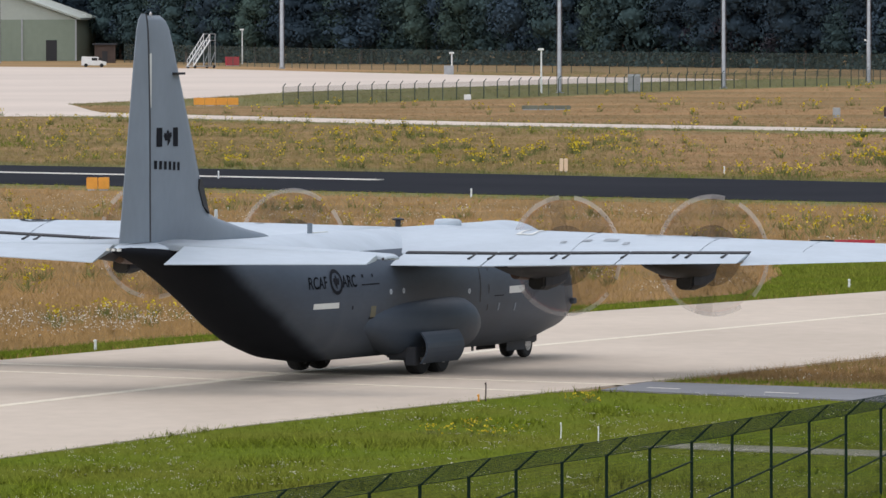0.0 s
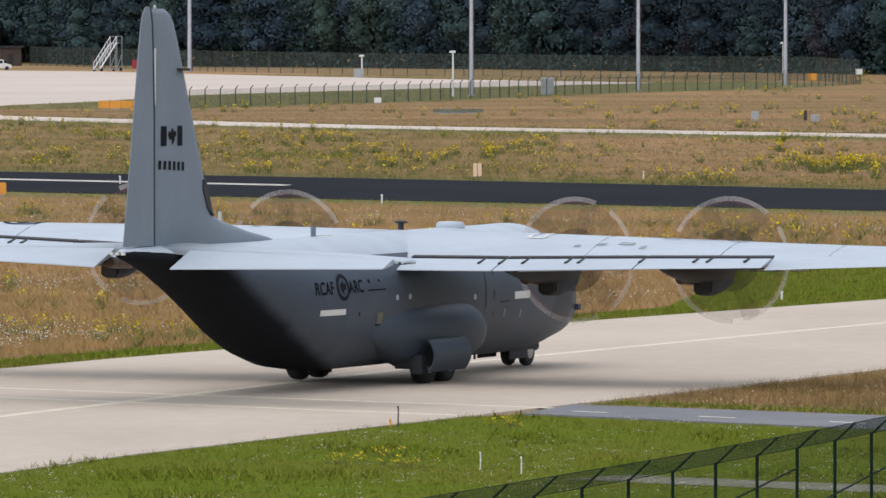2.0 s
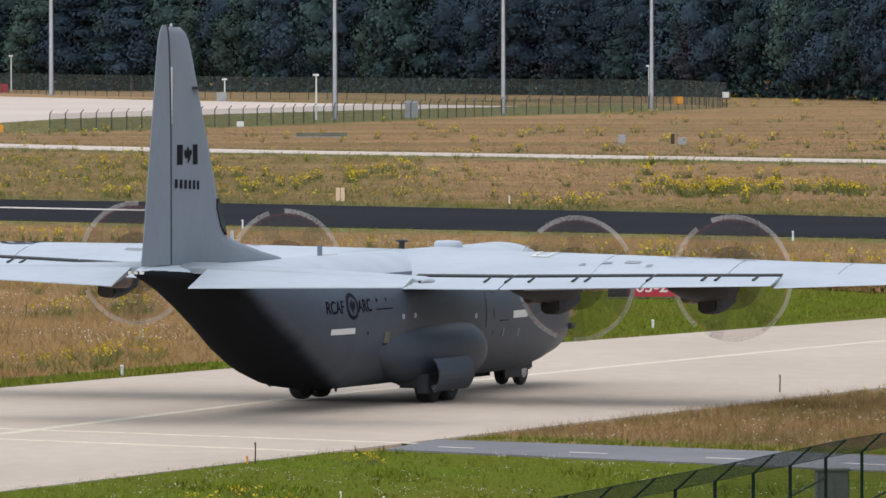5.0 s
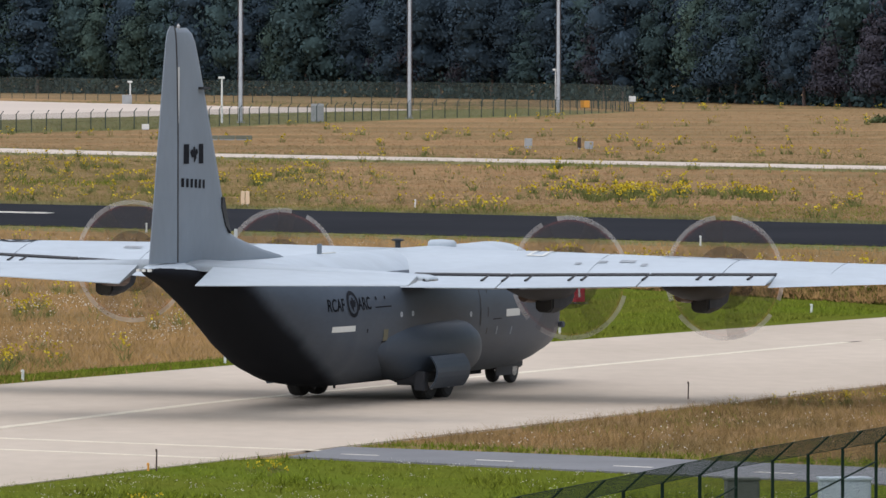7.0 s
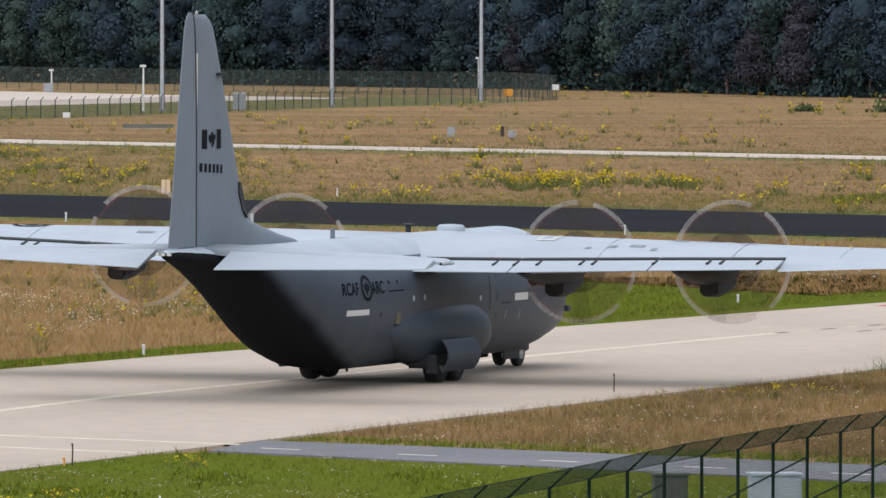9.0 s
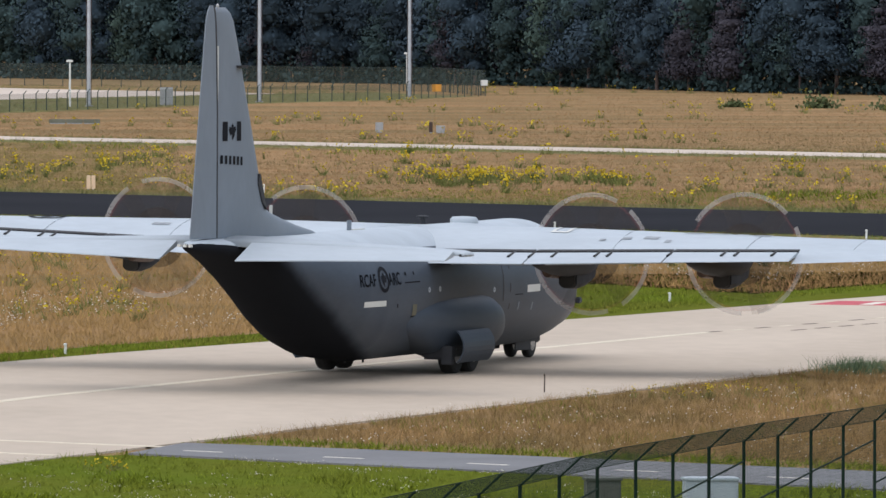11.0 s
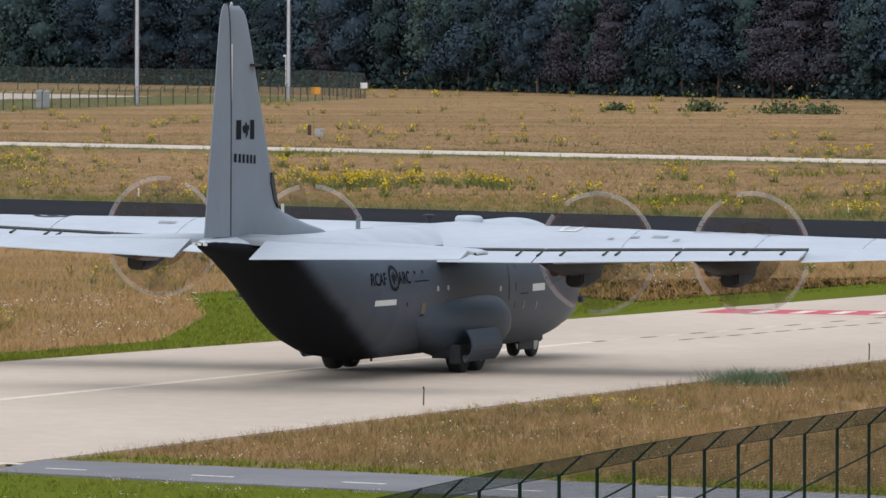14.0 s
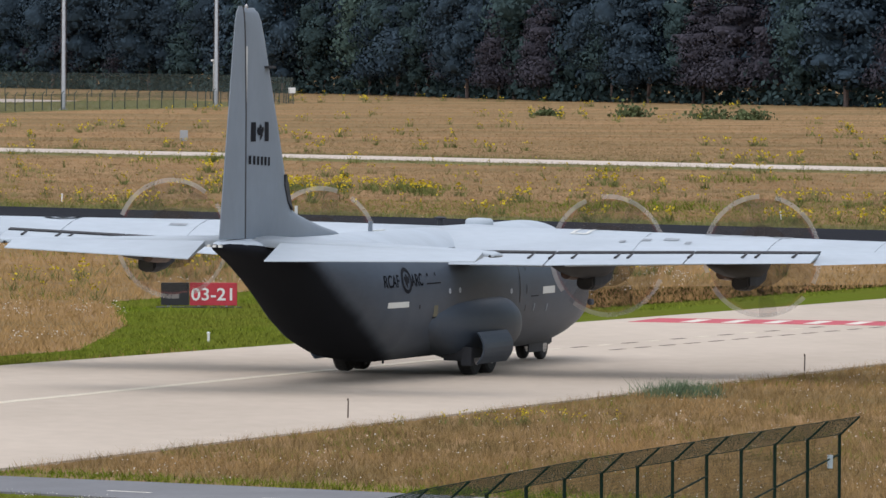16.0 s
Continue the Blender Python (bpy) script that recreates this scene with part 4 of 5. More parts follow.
# marker posts along the taxiway and verge
def marker_post(x, y, h, m, label, r=0.03):
    t = thing("marker_post", label, "marker post", at=pose(x, y, 0.0), group="marker posts in the grass")
    bm = bmesh.new()
    tube(bm, (0, 0, 0), (0.01, 0.0, h), r, r * 0.9, n=8)
    part("stake", bm, m, t)
    bm = bmesh.new()
    lathe(bm, [(h, r * 1.25), (h + 0.05, r * 1.2), (h + 0.07, r * 0.4)], "z", 8)
    part("cap", bm, m, t)
    return t


for x, y in ((1.15, 226.8), (18.2, 270.4), (35.4, 304.2)):
    marker_post(x, y, 0.55, BROWN, "thin dark stake at the edge of the taxiway", 0.022)
    if x < 5:
        marker_post(x - 0.22, y + 0.1, 0.18, ORANGE, "short orange peg at the edge of the taxiway", 0.03)
for x, y in ((3.1, 204.6), (4.1, 202.4)):
    marker_post(x, y, 0.42, WHITE, "white marker peg in the mown grass", 0.018)
for s in (-42, -8, 14, 30.5, 62, 90):
    x, y = tx(s, -13.0)
    marker_post(x, y, 0.32, WHITE if s != -42 else ORANGE, "small pale taxiway edge marker", 0.05)
for x, y in ((-15, 553), (2, 497), (32, 466), (47, 450), (20, 566), (60, 520), (75, 500), (68, 437)):
    marker_post(x, y, 0.5, WHITE, "white runway edge marker", 0.055)

# direction sign
sign = thing("holding_position_sign", "low black and red taxiway sign with white characters on the grass", "sign", at=pose(17.2, 366.5, 0.03, 0, 0, -3))
part("black_panel", boxed(0, 1.12, 0, 0.25, 0.08, 0.98, bevel=0.015), BLACK, sign)
part("red_panel", boxed(1.14, 3.02, 0, 0.25, 0.08, 0.98, bevel=0.015), RED, sign)
for x in (0.3, 1.5, 2.6):
    part("foot", boxed(x - 0.05, x + 0.05, 0.08, 0.18, -0.05, 0.1), STEEL, sign)
part("plinth", boxed(-0.2, 3.2, -0.3, 0.6, -0.03, 0.02), GREY_DARK, sign)


def lettering(text, height, name, material, parent, at, width=None, bend=None, weight=0.0):
    """Letters as a thin mesh in the plane x, y of the pose at; bend moves each point."""
    cu = bpy.data.curves.new(name, "FONT")
    cu.body, cu.size, cu.extrude, cu.offset = text, height * 1.38, 0.004, weight
    cu.align_x = "CENTER"
    tmp = bpy.data.objects.new(name, cu)
    scene.collection.objects.link(tmp)
    bpy.context.view_layer.update()
    me = bpy.data.meshes.new_from_object(tmp.evaluated_get(bpy.context.evaluated_depsgraph_get()))
    bpy.data.objects.remove(tmp)
    xs = [v.co.x for v in me.vertices]
    k = width / (max(xs) - min(xs)) if width else 1
    for v in me.vertices:
        v.co.x *= k
    me.transform(at)
    if bend:
        for v in me.vertices:
            v.co = bend(v.co)
    me.materials.clear()
    me.materials.append(material)
    ob = new(name, me)
    ob.parent = parent
    return ob


lettering("RCAF", 0.40, "lettering", MARK, aircraft, pose(-8.47, 0, 3.03, 90, 0, 0), width=1.2, bend=on_skin, weight=0.006)
lettering("ARC", 0.40, "lettering", MARK, aircraft, pose(-6.2, 0, 3.03, 90, 0, 0), width=1.12, bend=on_skin, weight=0.006)
lettering("03-21", 0.50, "characters", WHITE, sign, pose(2.08, -0.006, 0.29, 90, 0, 0), width=1.62, weight=0.008)
# yellow and orange boxes out in the meadow
def box_marker(x, y, w, h, m, label, rot=0, n=2):
    t = thing("marker_box", label, "marker box", at=pose(x, y, 0, 0, 0, rot), group="marker boxes in the meadow")
    for i in range(n):
        a, b = -w / 2 + i * w / n, -w / 2 + (i + 1) * w / n
        part("panel", boxed(a + 0.02, b - 0.02, -0.2, 0.2, 0.1, h, bevel=0.03), m, t)
        part("foot", boxed(a + 0.1, b - 0.1, -0.25, 0.25, -0.05, 0.1), STEEL, t)
    return t


box_marker(8.9, 573, 0.62, 1.0, mat("faded_peach_paint", (0.78, 0.58, 0.40), 0.7, vary=0.1), "faded peach and white upright marker box by the runway", n=2)
box_marker(-21.9, 518.5, 1.5, 0.85, ORANGE, "orange marker box beside the runway", n=2)
box_marker(-25.2, 957, 5.2, 0.95, ORANGE, "long low orange barrier on the meadow", n=4)
box_marker(4.0, 1009, 0.9, 0.7, WHITE, "small white box beside the fence", n=1)
box_marker(41.4, 853, 0.8, 1.0, STEEL, "grey metal box on the meadow", n=1)
box_marker(47.2, 849, 0.9, 0.75, STEEL, "low grey metal box on the meadow", n=1)
box_marker(46.3, 850, 0.4, 1.1, BROWN, "dark upright box on the meadow", n=1)
box_marker(26.4, 1102, 1.7, 2.3, STEEL, "grey metal switch cabinet behind the fence", n=1)
box_marker(12.3, 916, 5.4, 0.5, mat("mossy_concrete", (0.17, 0.18, 0.14), 0.9, vary=0.2), "low mossy concrete slab on the meadow", n=3)
box_marker(2.5, 1360, 1.6, 1.5, STEEL, "grey box at the edge of the apron", n=1)
box_marker(-37.0, 1552, 2.6, 1.7, RED, "red equipment box beside the apron", n=1)

# apron fence with cranked posts
FAR_FENCE = [(-17.6, 964), (8.6, 1030), (38.5, 1132), (59, 1180), (75.2, 1237)]
far_fence = thing("apron_fence", "grey-green wire fence with cranked posts round the apron", "fence")
bm = bmesh.new()
box(bm, -0.06, 0.06, -0.06, 0.06, 0, 2.15)
tube(bm, (0, 0, 2.1), (0.32, 0, 2.5), 0.055, n=5)
far_post = finish("post", bm, FENCE_FAR)
far_posts = along(FAR_FENCE, 4.6)
for p, d in far_posts:
    ob = new("post", far_post)
    ob.parent = far_fence
    ob.matrix_basis = pose(p.x, p.y, 0)
FAR_NET = clear_mix("distant_wire_netting", (0.05, 0.07, 0.055), 0.28)
for (p, d), (q, e) in zip(far_posts, far_posts[1:]):
    bm = bmesh.new()
    w = [bm.verts.new(v) for v in ((p.x, p.y, 0.05), (q.x, q.y, 0.05), (q.x, q.y, 2.1), (p.x, p.y, 2.1))]
    bm.faces.new(w)
    for z in (2.12, 1.1):
        tube(bm, (p.x, p.y, z), (q.x, q.y, z), 0.012, n=3)
    part("netting", bm, FAR_NET, far_fence)
part("warning_plate", boxed(-0.65, 0.65, -0.12, -0.07, 0.9, 1.9, bevel=0.02), ORANGE, far_fence, "orange warning plate", at=pose(66.5, 1206, 0))
part("notice_plate", boxed(-0.5, 0.5, -0.12, -0.07, 1.5, 2.3, bevel=0.02), WHITE, far_fence, "white notice plate", at=pose(74.9, 1235, 0))
back_line = [(-60, 1640), (-20, 1480), (10, 1400), (45, 1340), (72, 1300), (75.2, 1237)]
back_fence = thing("woodland_fence", "tall dark wire fence along the edge of the woods", "fence")
back_posts = along(back_line, 6)
for (p, d), (q, e) in zip(back_posts, back_posts[1:]):
    bm = bmesh.new()
    w = [bm.verts.new(v) for v in ((p.x, p.y, 0.05), (q.x, q.y, 0.05), (q.x, q.y, 3.6), (p.x, p.y, 3.6))]
    bm.faces.new(w)
    tube(bm, (p.x, p.y, 3.6), (q.x, q.y, 3.6), 0.04, n=3)
    part("netting", bm, FAR_NET, back_fence)
    bm = bmesh.new()
    tube(bm, (p.x, p.y, 0), (p.x, p.y, 3.65), 0.07, n=5)
    part("post", bm, FENCE_FAR, back_fence)

# floodlight masts
def mast(x, y, h, r=0.33):
    t = thing("floodlight_mast", "tall pale galvanised steel floodlight mast", "mast", at=pose(x, y, 0), group="floodlight masts round the apron")
    bm = bmesh.new()
    lathe(bm, [(0, r * 1.15), (0.4, r * 1.1), (0.45, r), (h, r * 0.62)], "z", 16)
    part("shaft", bm, STEEL, t, smooth=True)
    part("base_plate", boxed(-0.55, 0.55, -0.55, 0.55, -0.05, 0.12), STEEL, t)
    bm = bmesh.new()
    for e in (-1, 1):
        tube(bm, (e * (r + 0.08), -r, 0.4), (e * (r * 0.65 + 0.08), -r * 0.6, h), 0.04, n=5)
    part("cable_duct", bm, BROWN, t)
    part("crossbar", boxed(-1.6, 1.6, -0.1, 0.1, h - 0.2, h), STEEL, t)
    for i in range(4):
        part("floodlight", boxed(-1.5 + i * 0.85, -1.0 + i * 0.85, -0.35, -0.1, h - 0.6, h - 0.15, bevel=0.03), GREY_DARK, t)
    return t


for x, y in ((-84.5, 1640), (-26.8, 1490), (16.3, 1086), (39.6, 1142), (62.2, 1196)):
    mast(x, y, 26 if y < 1300 else 30, 0.26 if y < 1300 else 0.36)


def small_lamp(x, y, h):
    t = thing("lamp_post", "slim white lamp post with a small head", "lamp post", at=pose(x, y, 0), group="small lamp posts")
    bm = bmesh.new()
    lathe(bm, [(0, 0.14), (h, 0.10)], "z", 10)
    part("pole", bm, WHITE, t)
    part("head", boxed(-0.45, 0.35, -0.2, 0.2, h - 0.02, h + 0.28, bevel=0.05), WHITE, t)


for x, y, h in ((-71, 1720, 9.0), (-36.2, 1600, 6.4), (13.9, 1082, 5.6), (68, 1315, 5.6), (3, 1362, 3.4)):
    small_lamp(x, y, h)

# hangar, van, stairs and hut beyond the apron
hangar = thing("hangar", "sage green metal-clad hangar with a pale sloping roof", "hangar", at=pose(-71.3, 1690, 0, 0, 0, -2))
bm = boxed(-46, 0, 0, 50, 0, 8.3)
part("wall", bm, SAGE, hangar)
bm = bmesh.new()
loft(bm, [[(-46.6, y, 15.6), (-20, y, 15.6), (0.7, y, 8.25), (0.7, y, 8.65), (-20, y, 16.0), (-46.6, y, 16.0)] for y in (-0.8, 51)])
part("roof", bm, ROOF, hangar)
bm = bmesh.new()
loft(bm, [[(-46, y, 8.3), (0, y, 8.3), (-20, y, 15.6), (-46, y, 15.6)] for y in (0.05, 49.9)])
part("gable", bm, ROOF, hangar)
part("side_door", boxed(-6.2, -4.0, -0.08, 0.0, 0, 4.2), SEAM, hangar, "dark side door")
for x in (-46, -32.0, -20.5, -11.0, -0.2):
    part("downpipe", boxed(x - 0.15, x + 0.15, -0.25, -0.02, 0, 8.4), STEEL, hangar)
for i in range(44):
    x = -45.5 + i * 1.04
    if -6.6 < x < -3.6:
        continue
    part("cladding_rib", boxed(x - 0.08, x + 0.08, -0.05, -0.0, 0.1, 8.2), SAGE, hangar)

van = thing("van", "small white van parked on the apron", "van", at=pose(-61.4, 1523, 0.06, 0, 0, 5))
bm = bmesh.new()
prof = [(-2.2, 0.35), (2.2, 0.35), (2.25, 0.95), (1.35, 1.15), (0.75, 1.85), (-2.1, 1.95), (-2.2, 1.2)]
loft(bm, [[(x, y, z) for x, z in prof] for y in (-0.9, 0.9)])
part("body", bm, WHITE, van)
part("windscreen", boxed(0.75, 1.4, -0.92, 0.92, 1.2, 1.7, bevel=0.05), GLASS_DARK, van)
part("side_window", boxed(-0.4, 0.6, -0.93, -0.9, 1.2, 1.7), GLASS_DARK, van)
for x in (-1.45, 1.4):
    for y in (-0.85, 0.85):
        bm = bmesh.new()
        lathe(bm, [(-0.1, 0.34), (0.1, 0.34)], "y", 16)
        part("wheel", bm, TYRE, van, at=pose(x, y, 0.34))

stairs = thing("boarding_stairs", "grey wheeled aircraft boarding stairs on the apron", "boarding stairs", at=pose(-43.0, 1490, 0.06, 0, 0, 52))
for y in (-0.7, 0.7):
    bm = bmesh.new()
    tube(bm, (0, y, 0.4), (4.6, y, 5.0), 0.12, n=6)
    tube(bm, (0, y, 1.5), (4.6, y, 6.1), 0.06, n=6)
    for i in range(7):
        tube(bm, (i * 0.75, y, 0.4 + i * 0.75), (i * 0.75, y, 1.5 + i * 0.75), 0.05, n=5)
    part("side_rail", bm, WHITE, stairs)
for i in range(20):
    part("tread", boxed(i * 0.235 - 0.12, i * 0.235 + 0.12, -0.68, 0.68, 0.36 + i * 0.235, 0.4 + i * 0.235), STEEL, stairs)
part("platform", boxed(4.5, 6.1, -0.8, 0.8, 4.9, 5.0), STEEL, stairs)
bm = bmesh.new()
for y in (-0.75, 0.75):
    for x in (4.6, 6.0):
        tube(bm, (x, y, 0.3), (x, y, 6.1), 0.07, n=6)
    tube(bm, (4.6, y, 6.1), (6.0, y, 6.1), 0.05, n=6)
    tube(bm, (4.6, y, 0.5), (6.0, y, 3.0), 0.05, n=6)
part("frame", bm, STEEL, stairs)
part("chassis", boxed(-0.3, 6.2, -0.8, 0.8, 0.28, 0.45), STEEL, stairs)
for x in (0.3, 5.6):
    for y in (-0.8, 0.8):
        bm = bmesh.new()
        lathe(bm, [(-0.1, 0.3), (0.1, 0.3)], "y", 14)
        part("wheel", bm, TYRE, stairs, at=pose(x, y, 0.3))

hut = thing("hut", "low dark brown timber hut beside the apron", "hut", at=pose(-63.5, 1632, 0))
part("wall", boxed(-2.0, 2.0, 0, 3, 0, 3.5, bevel=0.05), BROWN, hut)
part("roof", boxed(-2.4, 2.4, -0.4, 3.4, 3.5, 3.8), GREY_DARK, hut)
part("door", boxed(-0.5, 0.5, -0.06, 0, 0, 2.3), SEAM, hut)


# ---- grass, flowers and woods ----
def stuff(name, verts, faces, material, label, category):
    me = bpy.data.meshes.new(name)
    me.from_pydata(verts, [], faces)
    me.materials.append(material)
    return tagged(new(name, me), label, category, kind="stuff")


def in_view(rng, n, y0, y1, power=2.0):
    """Places on the ground between two depths, thinning with distance, over the breadth that the camera sweeps."""
    u = rng.random(n)
    e = 1 - power
    y = (y0 ** e + u * (y1 ** e - y0 ** e)) ** (1 / e)
    x = (-0.062 * (y + 40)) + rng.random(n) * ((0.138 * y + 6) + 0.062 * (y + 40))
    return x, y


def blades(name, x, y, h0, h1, width, count, material, label, rng, z=0.0, clump=0.05):
    """Grass as many single slim blades in tufts."""
    n = len(x) * count
    x, y = np.repeat(x, count) + rng.normal(0, clump, n), np.repeat(y, count) + rng.normal(0, clump, n)
    h = h0 + (h1 - h0) * rng.random(n) ** 1.6
    a, lean = (rng.random(n) - 0.5) * np.pi * 0.9, rng.normal(0, 0.6, (n, 2))
    w = width * (0.6 + 0.8 * rng.random(n))
    dx, dy = np.cos(a) * w / 2, np.sin(a) * w / 2
    v = np.empty((n, 3, 3))
    v[:, 0] = np.stack([x - dx, y - dy, np.full(n, z)], 1)
    v[:, 1] = np.stack([x + dx, y + dy, np.full(n, z)], 1)
    v[:, 2] = np.stack([x + lean[:, 0] * h, y + lean[:, 1] * h, z + h], 1)
    me = bpy.data.meshes.new(name)
    me.vertices.add(3 * n)
    me.vertices.foreach_set("co", v.ravel())
    me.loops.add(3 * n)
    me.loops.foreach_set("vertex_index", np.arange(3 * n, dtype=np.int32))
    me.polygons.add(n)
    me.polygons.foreach_set("loop_start", np.arange(0, 3 * n, 3, dtype=np.int32))
    me.update(calc_edges=True)
    me.shade_smooth()
    soft = np.repeat(rng.normal(0, 0.22, (n, 3)) + np.array((0.0, 0.0, 1.0)), 3, axis=0)
    soft /= np.linalg.norm(soft, axis=1)[:, None]
    me.normals_split_custom_set_from_vertices([tuple(v) for v in soft])
    me.materials.append(material)
    return tagged(new(name, me), label, "grass", kind="stuff")


def patches(x, y, size, seed=0.0):
    """Slow random field from -1 to 1 over the ground."""
    return np.array([noise.noise(Vector((a / size + seed, b / (size * 2.2) - seed, seed))) for a, b in zip(x, y)])


rng = np.random.default_rng(7)
PAVED_NEAR = FAR_EDGE + NEAR_EDGE[::-1]
RUNWAY_POLY = runway_pts + runway_low

# mown green grass before the taxiway
x, y = in_view(rng, 60000, 150, 262)
PATH_POLY = [(6.0, 202.2), (9.5, 199.2), (13.2, 196.6), (19.2, 192.5), (18.5, 190.2), (12.6, 194.1), (8.8, 196.8), (5.6, 199.8)]
PAVED_POLY = [(17.6, 200.5), (24, 200), (27, 210), (20.5, 211)]
k = inside(x, y, GREEN_NEAR) & ~inside(x, y, ROAD_POLY) & ~inside(x, y, PATH_POLY) & ~inside(x, y, PAVED_POLY)
blades("mown_grass", x[k], y[k], 0.04, 0.14, 0.02, 5, BLADE_GREEN, "short mown green grass", rng, 0.02, 0.08)
k2 = k & (patches(x, y, 3.0, 4.0) > 0.22)
blades("long_grass", x[k2], y[k2], 0.1, 0.28, 0.035, 3, BLADE_GREEN, "longer tufts in the mown grass", rng, 0.02, 0.1)
# tall dry grass to the right of the road
DRY_NEAR = [(6.6, 239.7), (11.6, 235.7), (16.2, 231.9), (24.4, 224.4), (48, 203), (90, 230), tx(110, 15.2), tx(100, 15.2), tx(60, 14.9), tx(25, 14.9), tx(0, 15), tx(-25, 15.4)]
x, y = in_view(rng, 90000, 200, 330)
k = inside(x, y, DRY_NEAR)
pn = patches(x, y, 4.0, 9.0)
road_near = np.min([np.hypot(x - a, y - b) for a, b in [tuple(Vector((7.2, 239.2)).lerp(Vector((24, 224.4)), i / 30)) for i in range(31)] + [tuple(Vector((24, 224.4)).lerp(Vector((48, 203)), i / 30)) for i in range(31)]], axis=0)
fringe = road_near < 2.9
blades("dry_grass", x[k & ~fringe], y[k & ~fringe], 0.08, 0.36, 0.016, 7, BLADE_NEAR, "tall dry straw-coloured grass", rng, 0.0, 0.1)
blades("green_grass", x[k & fringe], y[k & fringe], 0.05, 0.24, 0.03, 5, BLADE_GREEN, "green grass fringe along the service road", rng, 0.0, 0.12)
k3 = k & (pn > 0.12)
blades("green_tufts", x[k3][::4], y[k3][::4], 0.08, 0.28, 0.025, 3, BLADE_GREEN, "green tufts among the dry grass", rng, 0.0, 0.12)
tx0, ty0 = rng.normal(29.4, 0.5, 220), rng.normal(286.0, 0.8, 220)
blades("reed_tuft", tx0, ty0, 0.25, 0.62, 0.03, 6, mat("reed_leaf", (0.075, 0.12, 0.05), 0.8, vary=0.2, island=0.6), "clump of tall grey-green reeds", rng, 0.0, 0.1)
# meadow between taxiway and runway
x, y = in_view(rng, 150000, 245, 575)
k = ~inside(x, y, PAVED_NEAR) & ~inside(x, y, RUNWAY_POLY)
left = (x - TAXI_O.x) * TAXI_R.x + (y - TAXI_O.y) * TAXI_R.y < -10
k &= left
g = inside(x, y, GREEN_FAR) | (y > np.interp(x, [-160, -30, 0, 27, 48, 120], [672, 531, 499, 472, 449, 376]) + 2 * np.sin(x * 1.3))
blades("meadow_grass", x[k & ~g], y[k & ~g], 0.08, 0.34, 0.03, 4, BLADE_DRY, "tall dry meadow grass", rng, 0.0, 0.15)
blades("verge_grass", x[k & g], y[k & g], 0.05, 0.2, 0.035, 5, BLADE_GREEN, "green grass on the verge", rng, 0.0, 0.15)
k2 = k & ~g & (patches(x, y, 9.0, 2.0) > 0.3)
blades("green_tufts", x[k2][::8], y[k2][::8], 0.1, 0.34, 0.04, 3, BLADE_GREEN, "green tufts in the meadow", rng, 0.0, 0.15)
# meadow beyond the runway
x, y = in_view(rng, 90000, 470, 880)
r_far = np.interp(x, [p[0] for p in runway_pts], [p[1] for p in runway_pts])
k = ~inside(x, y, RUNWAY_POLY) & (y > np.interp(x, [p[0] for p in runway_pts], [p[1] for p in runway_pts])) & (y < np.interp(x, [-60, -26, 0, 38, 71, 90, 150], [918, 852, 803, 755, 712, 687, 608]))
road_low = np.interp(x, [-60, -26, 0, 38, 71, 90, 150], [918, 852, 803, 755, 712, 687, 608])
edge = k & ((y < r_far + 7 + 3 * np.sin(x * 0.9)) | (y > road_low - 12))
blades("verge_grass", x[edge], y[edge], 0.1, 0.35, 0.06, 5, BLADE_PALE, "green grass along the runway and the perimeter road", rng, 0.0, 0.3)
olive = x + 16 * patches(x, y, 22.0, 12.0) < 16
blades("meadow_grass", x[k & ~edge & ~olive], y[k & ~edge & ~olive], 0.04, 0.15, 0.07, 4, BLADE_FAR, "dry straw-coloured meadow grass beyond the runway", rng, 0.0, 0.3)
blades("meadow_grass", x[k & ~edge & olive], y[k & ~edge & olive], 0.05, 0.17, 0.08, 6, BLADE_OLIVE, "half-green meadow grass beyond the runway", rng, 0.0, 0.3)
k2 = k & (patches(x, y, 16.0, 5.0) > 0.32)
blades("green_tufts", x[k2][::3], y[k2][::3], 0.2, 0.6, 0.07, 3, BLADE_GREEN, "green weeds in the meadow beyond the runway", rng, 0.0, 0.3)
FIELD_MID = (x[k], y[k])
# meadow beyond the perimeter road
x, y = in_view(rng, 90000, 640, 1420)
APRON_POLY = [(-260, 900), (-60, 872), (-33, 868), (-43, 975), (-29, 1035), (-18, 1106), (20, 1205), (46, 1262), (38, 1285), (20, 1315), (-10, 1391), (-43, 1491), (-79, 1537), (-260, 1640)]
k = (y > np.interp(x, [-60, -26, 0, 38, 71, 90, 150], [942, 876, 827, 779, 736, 711, 632])) & ~inside(x, y, APRON_POLY)
gf = k & (x < 66) & (y > np.interp(x, [-20, 8, 38, 70], [950, 1018, 1120, 1205]))
gf |= k & (y < np.interp(x, [-60, -26, 0, 38, 71, 90, 150], [942, 876, 827, 779, 736, 711, 632]) + 8)
blades("meadow_grass", x[k & ~gf], y[k & ~gf], 0.03, 0.11, 0.12, 4, BLADE_FAR, "dry meadow grass before the woods", rng, 0.0, 0.5)
blades("verge_grass", x[gf], y[gf], 0.08, 0.3, 0.10, 4, BLADE_PALE, "green grass beside the apron", rng, 0.0, 0.5)
FIELD_FAR = (x[k & ~gf], y[k & ~gf])


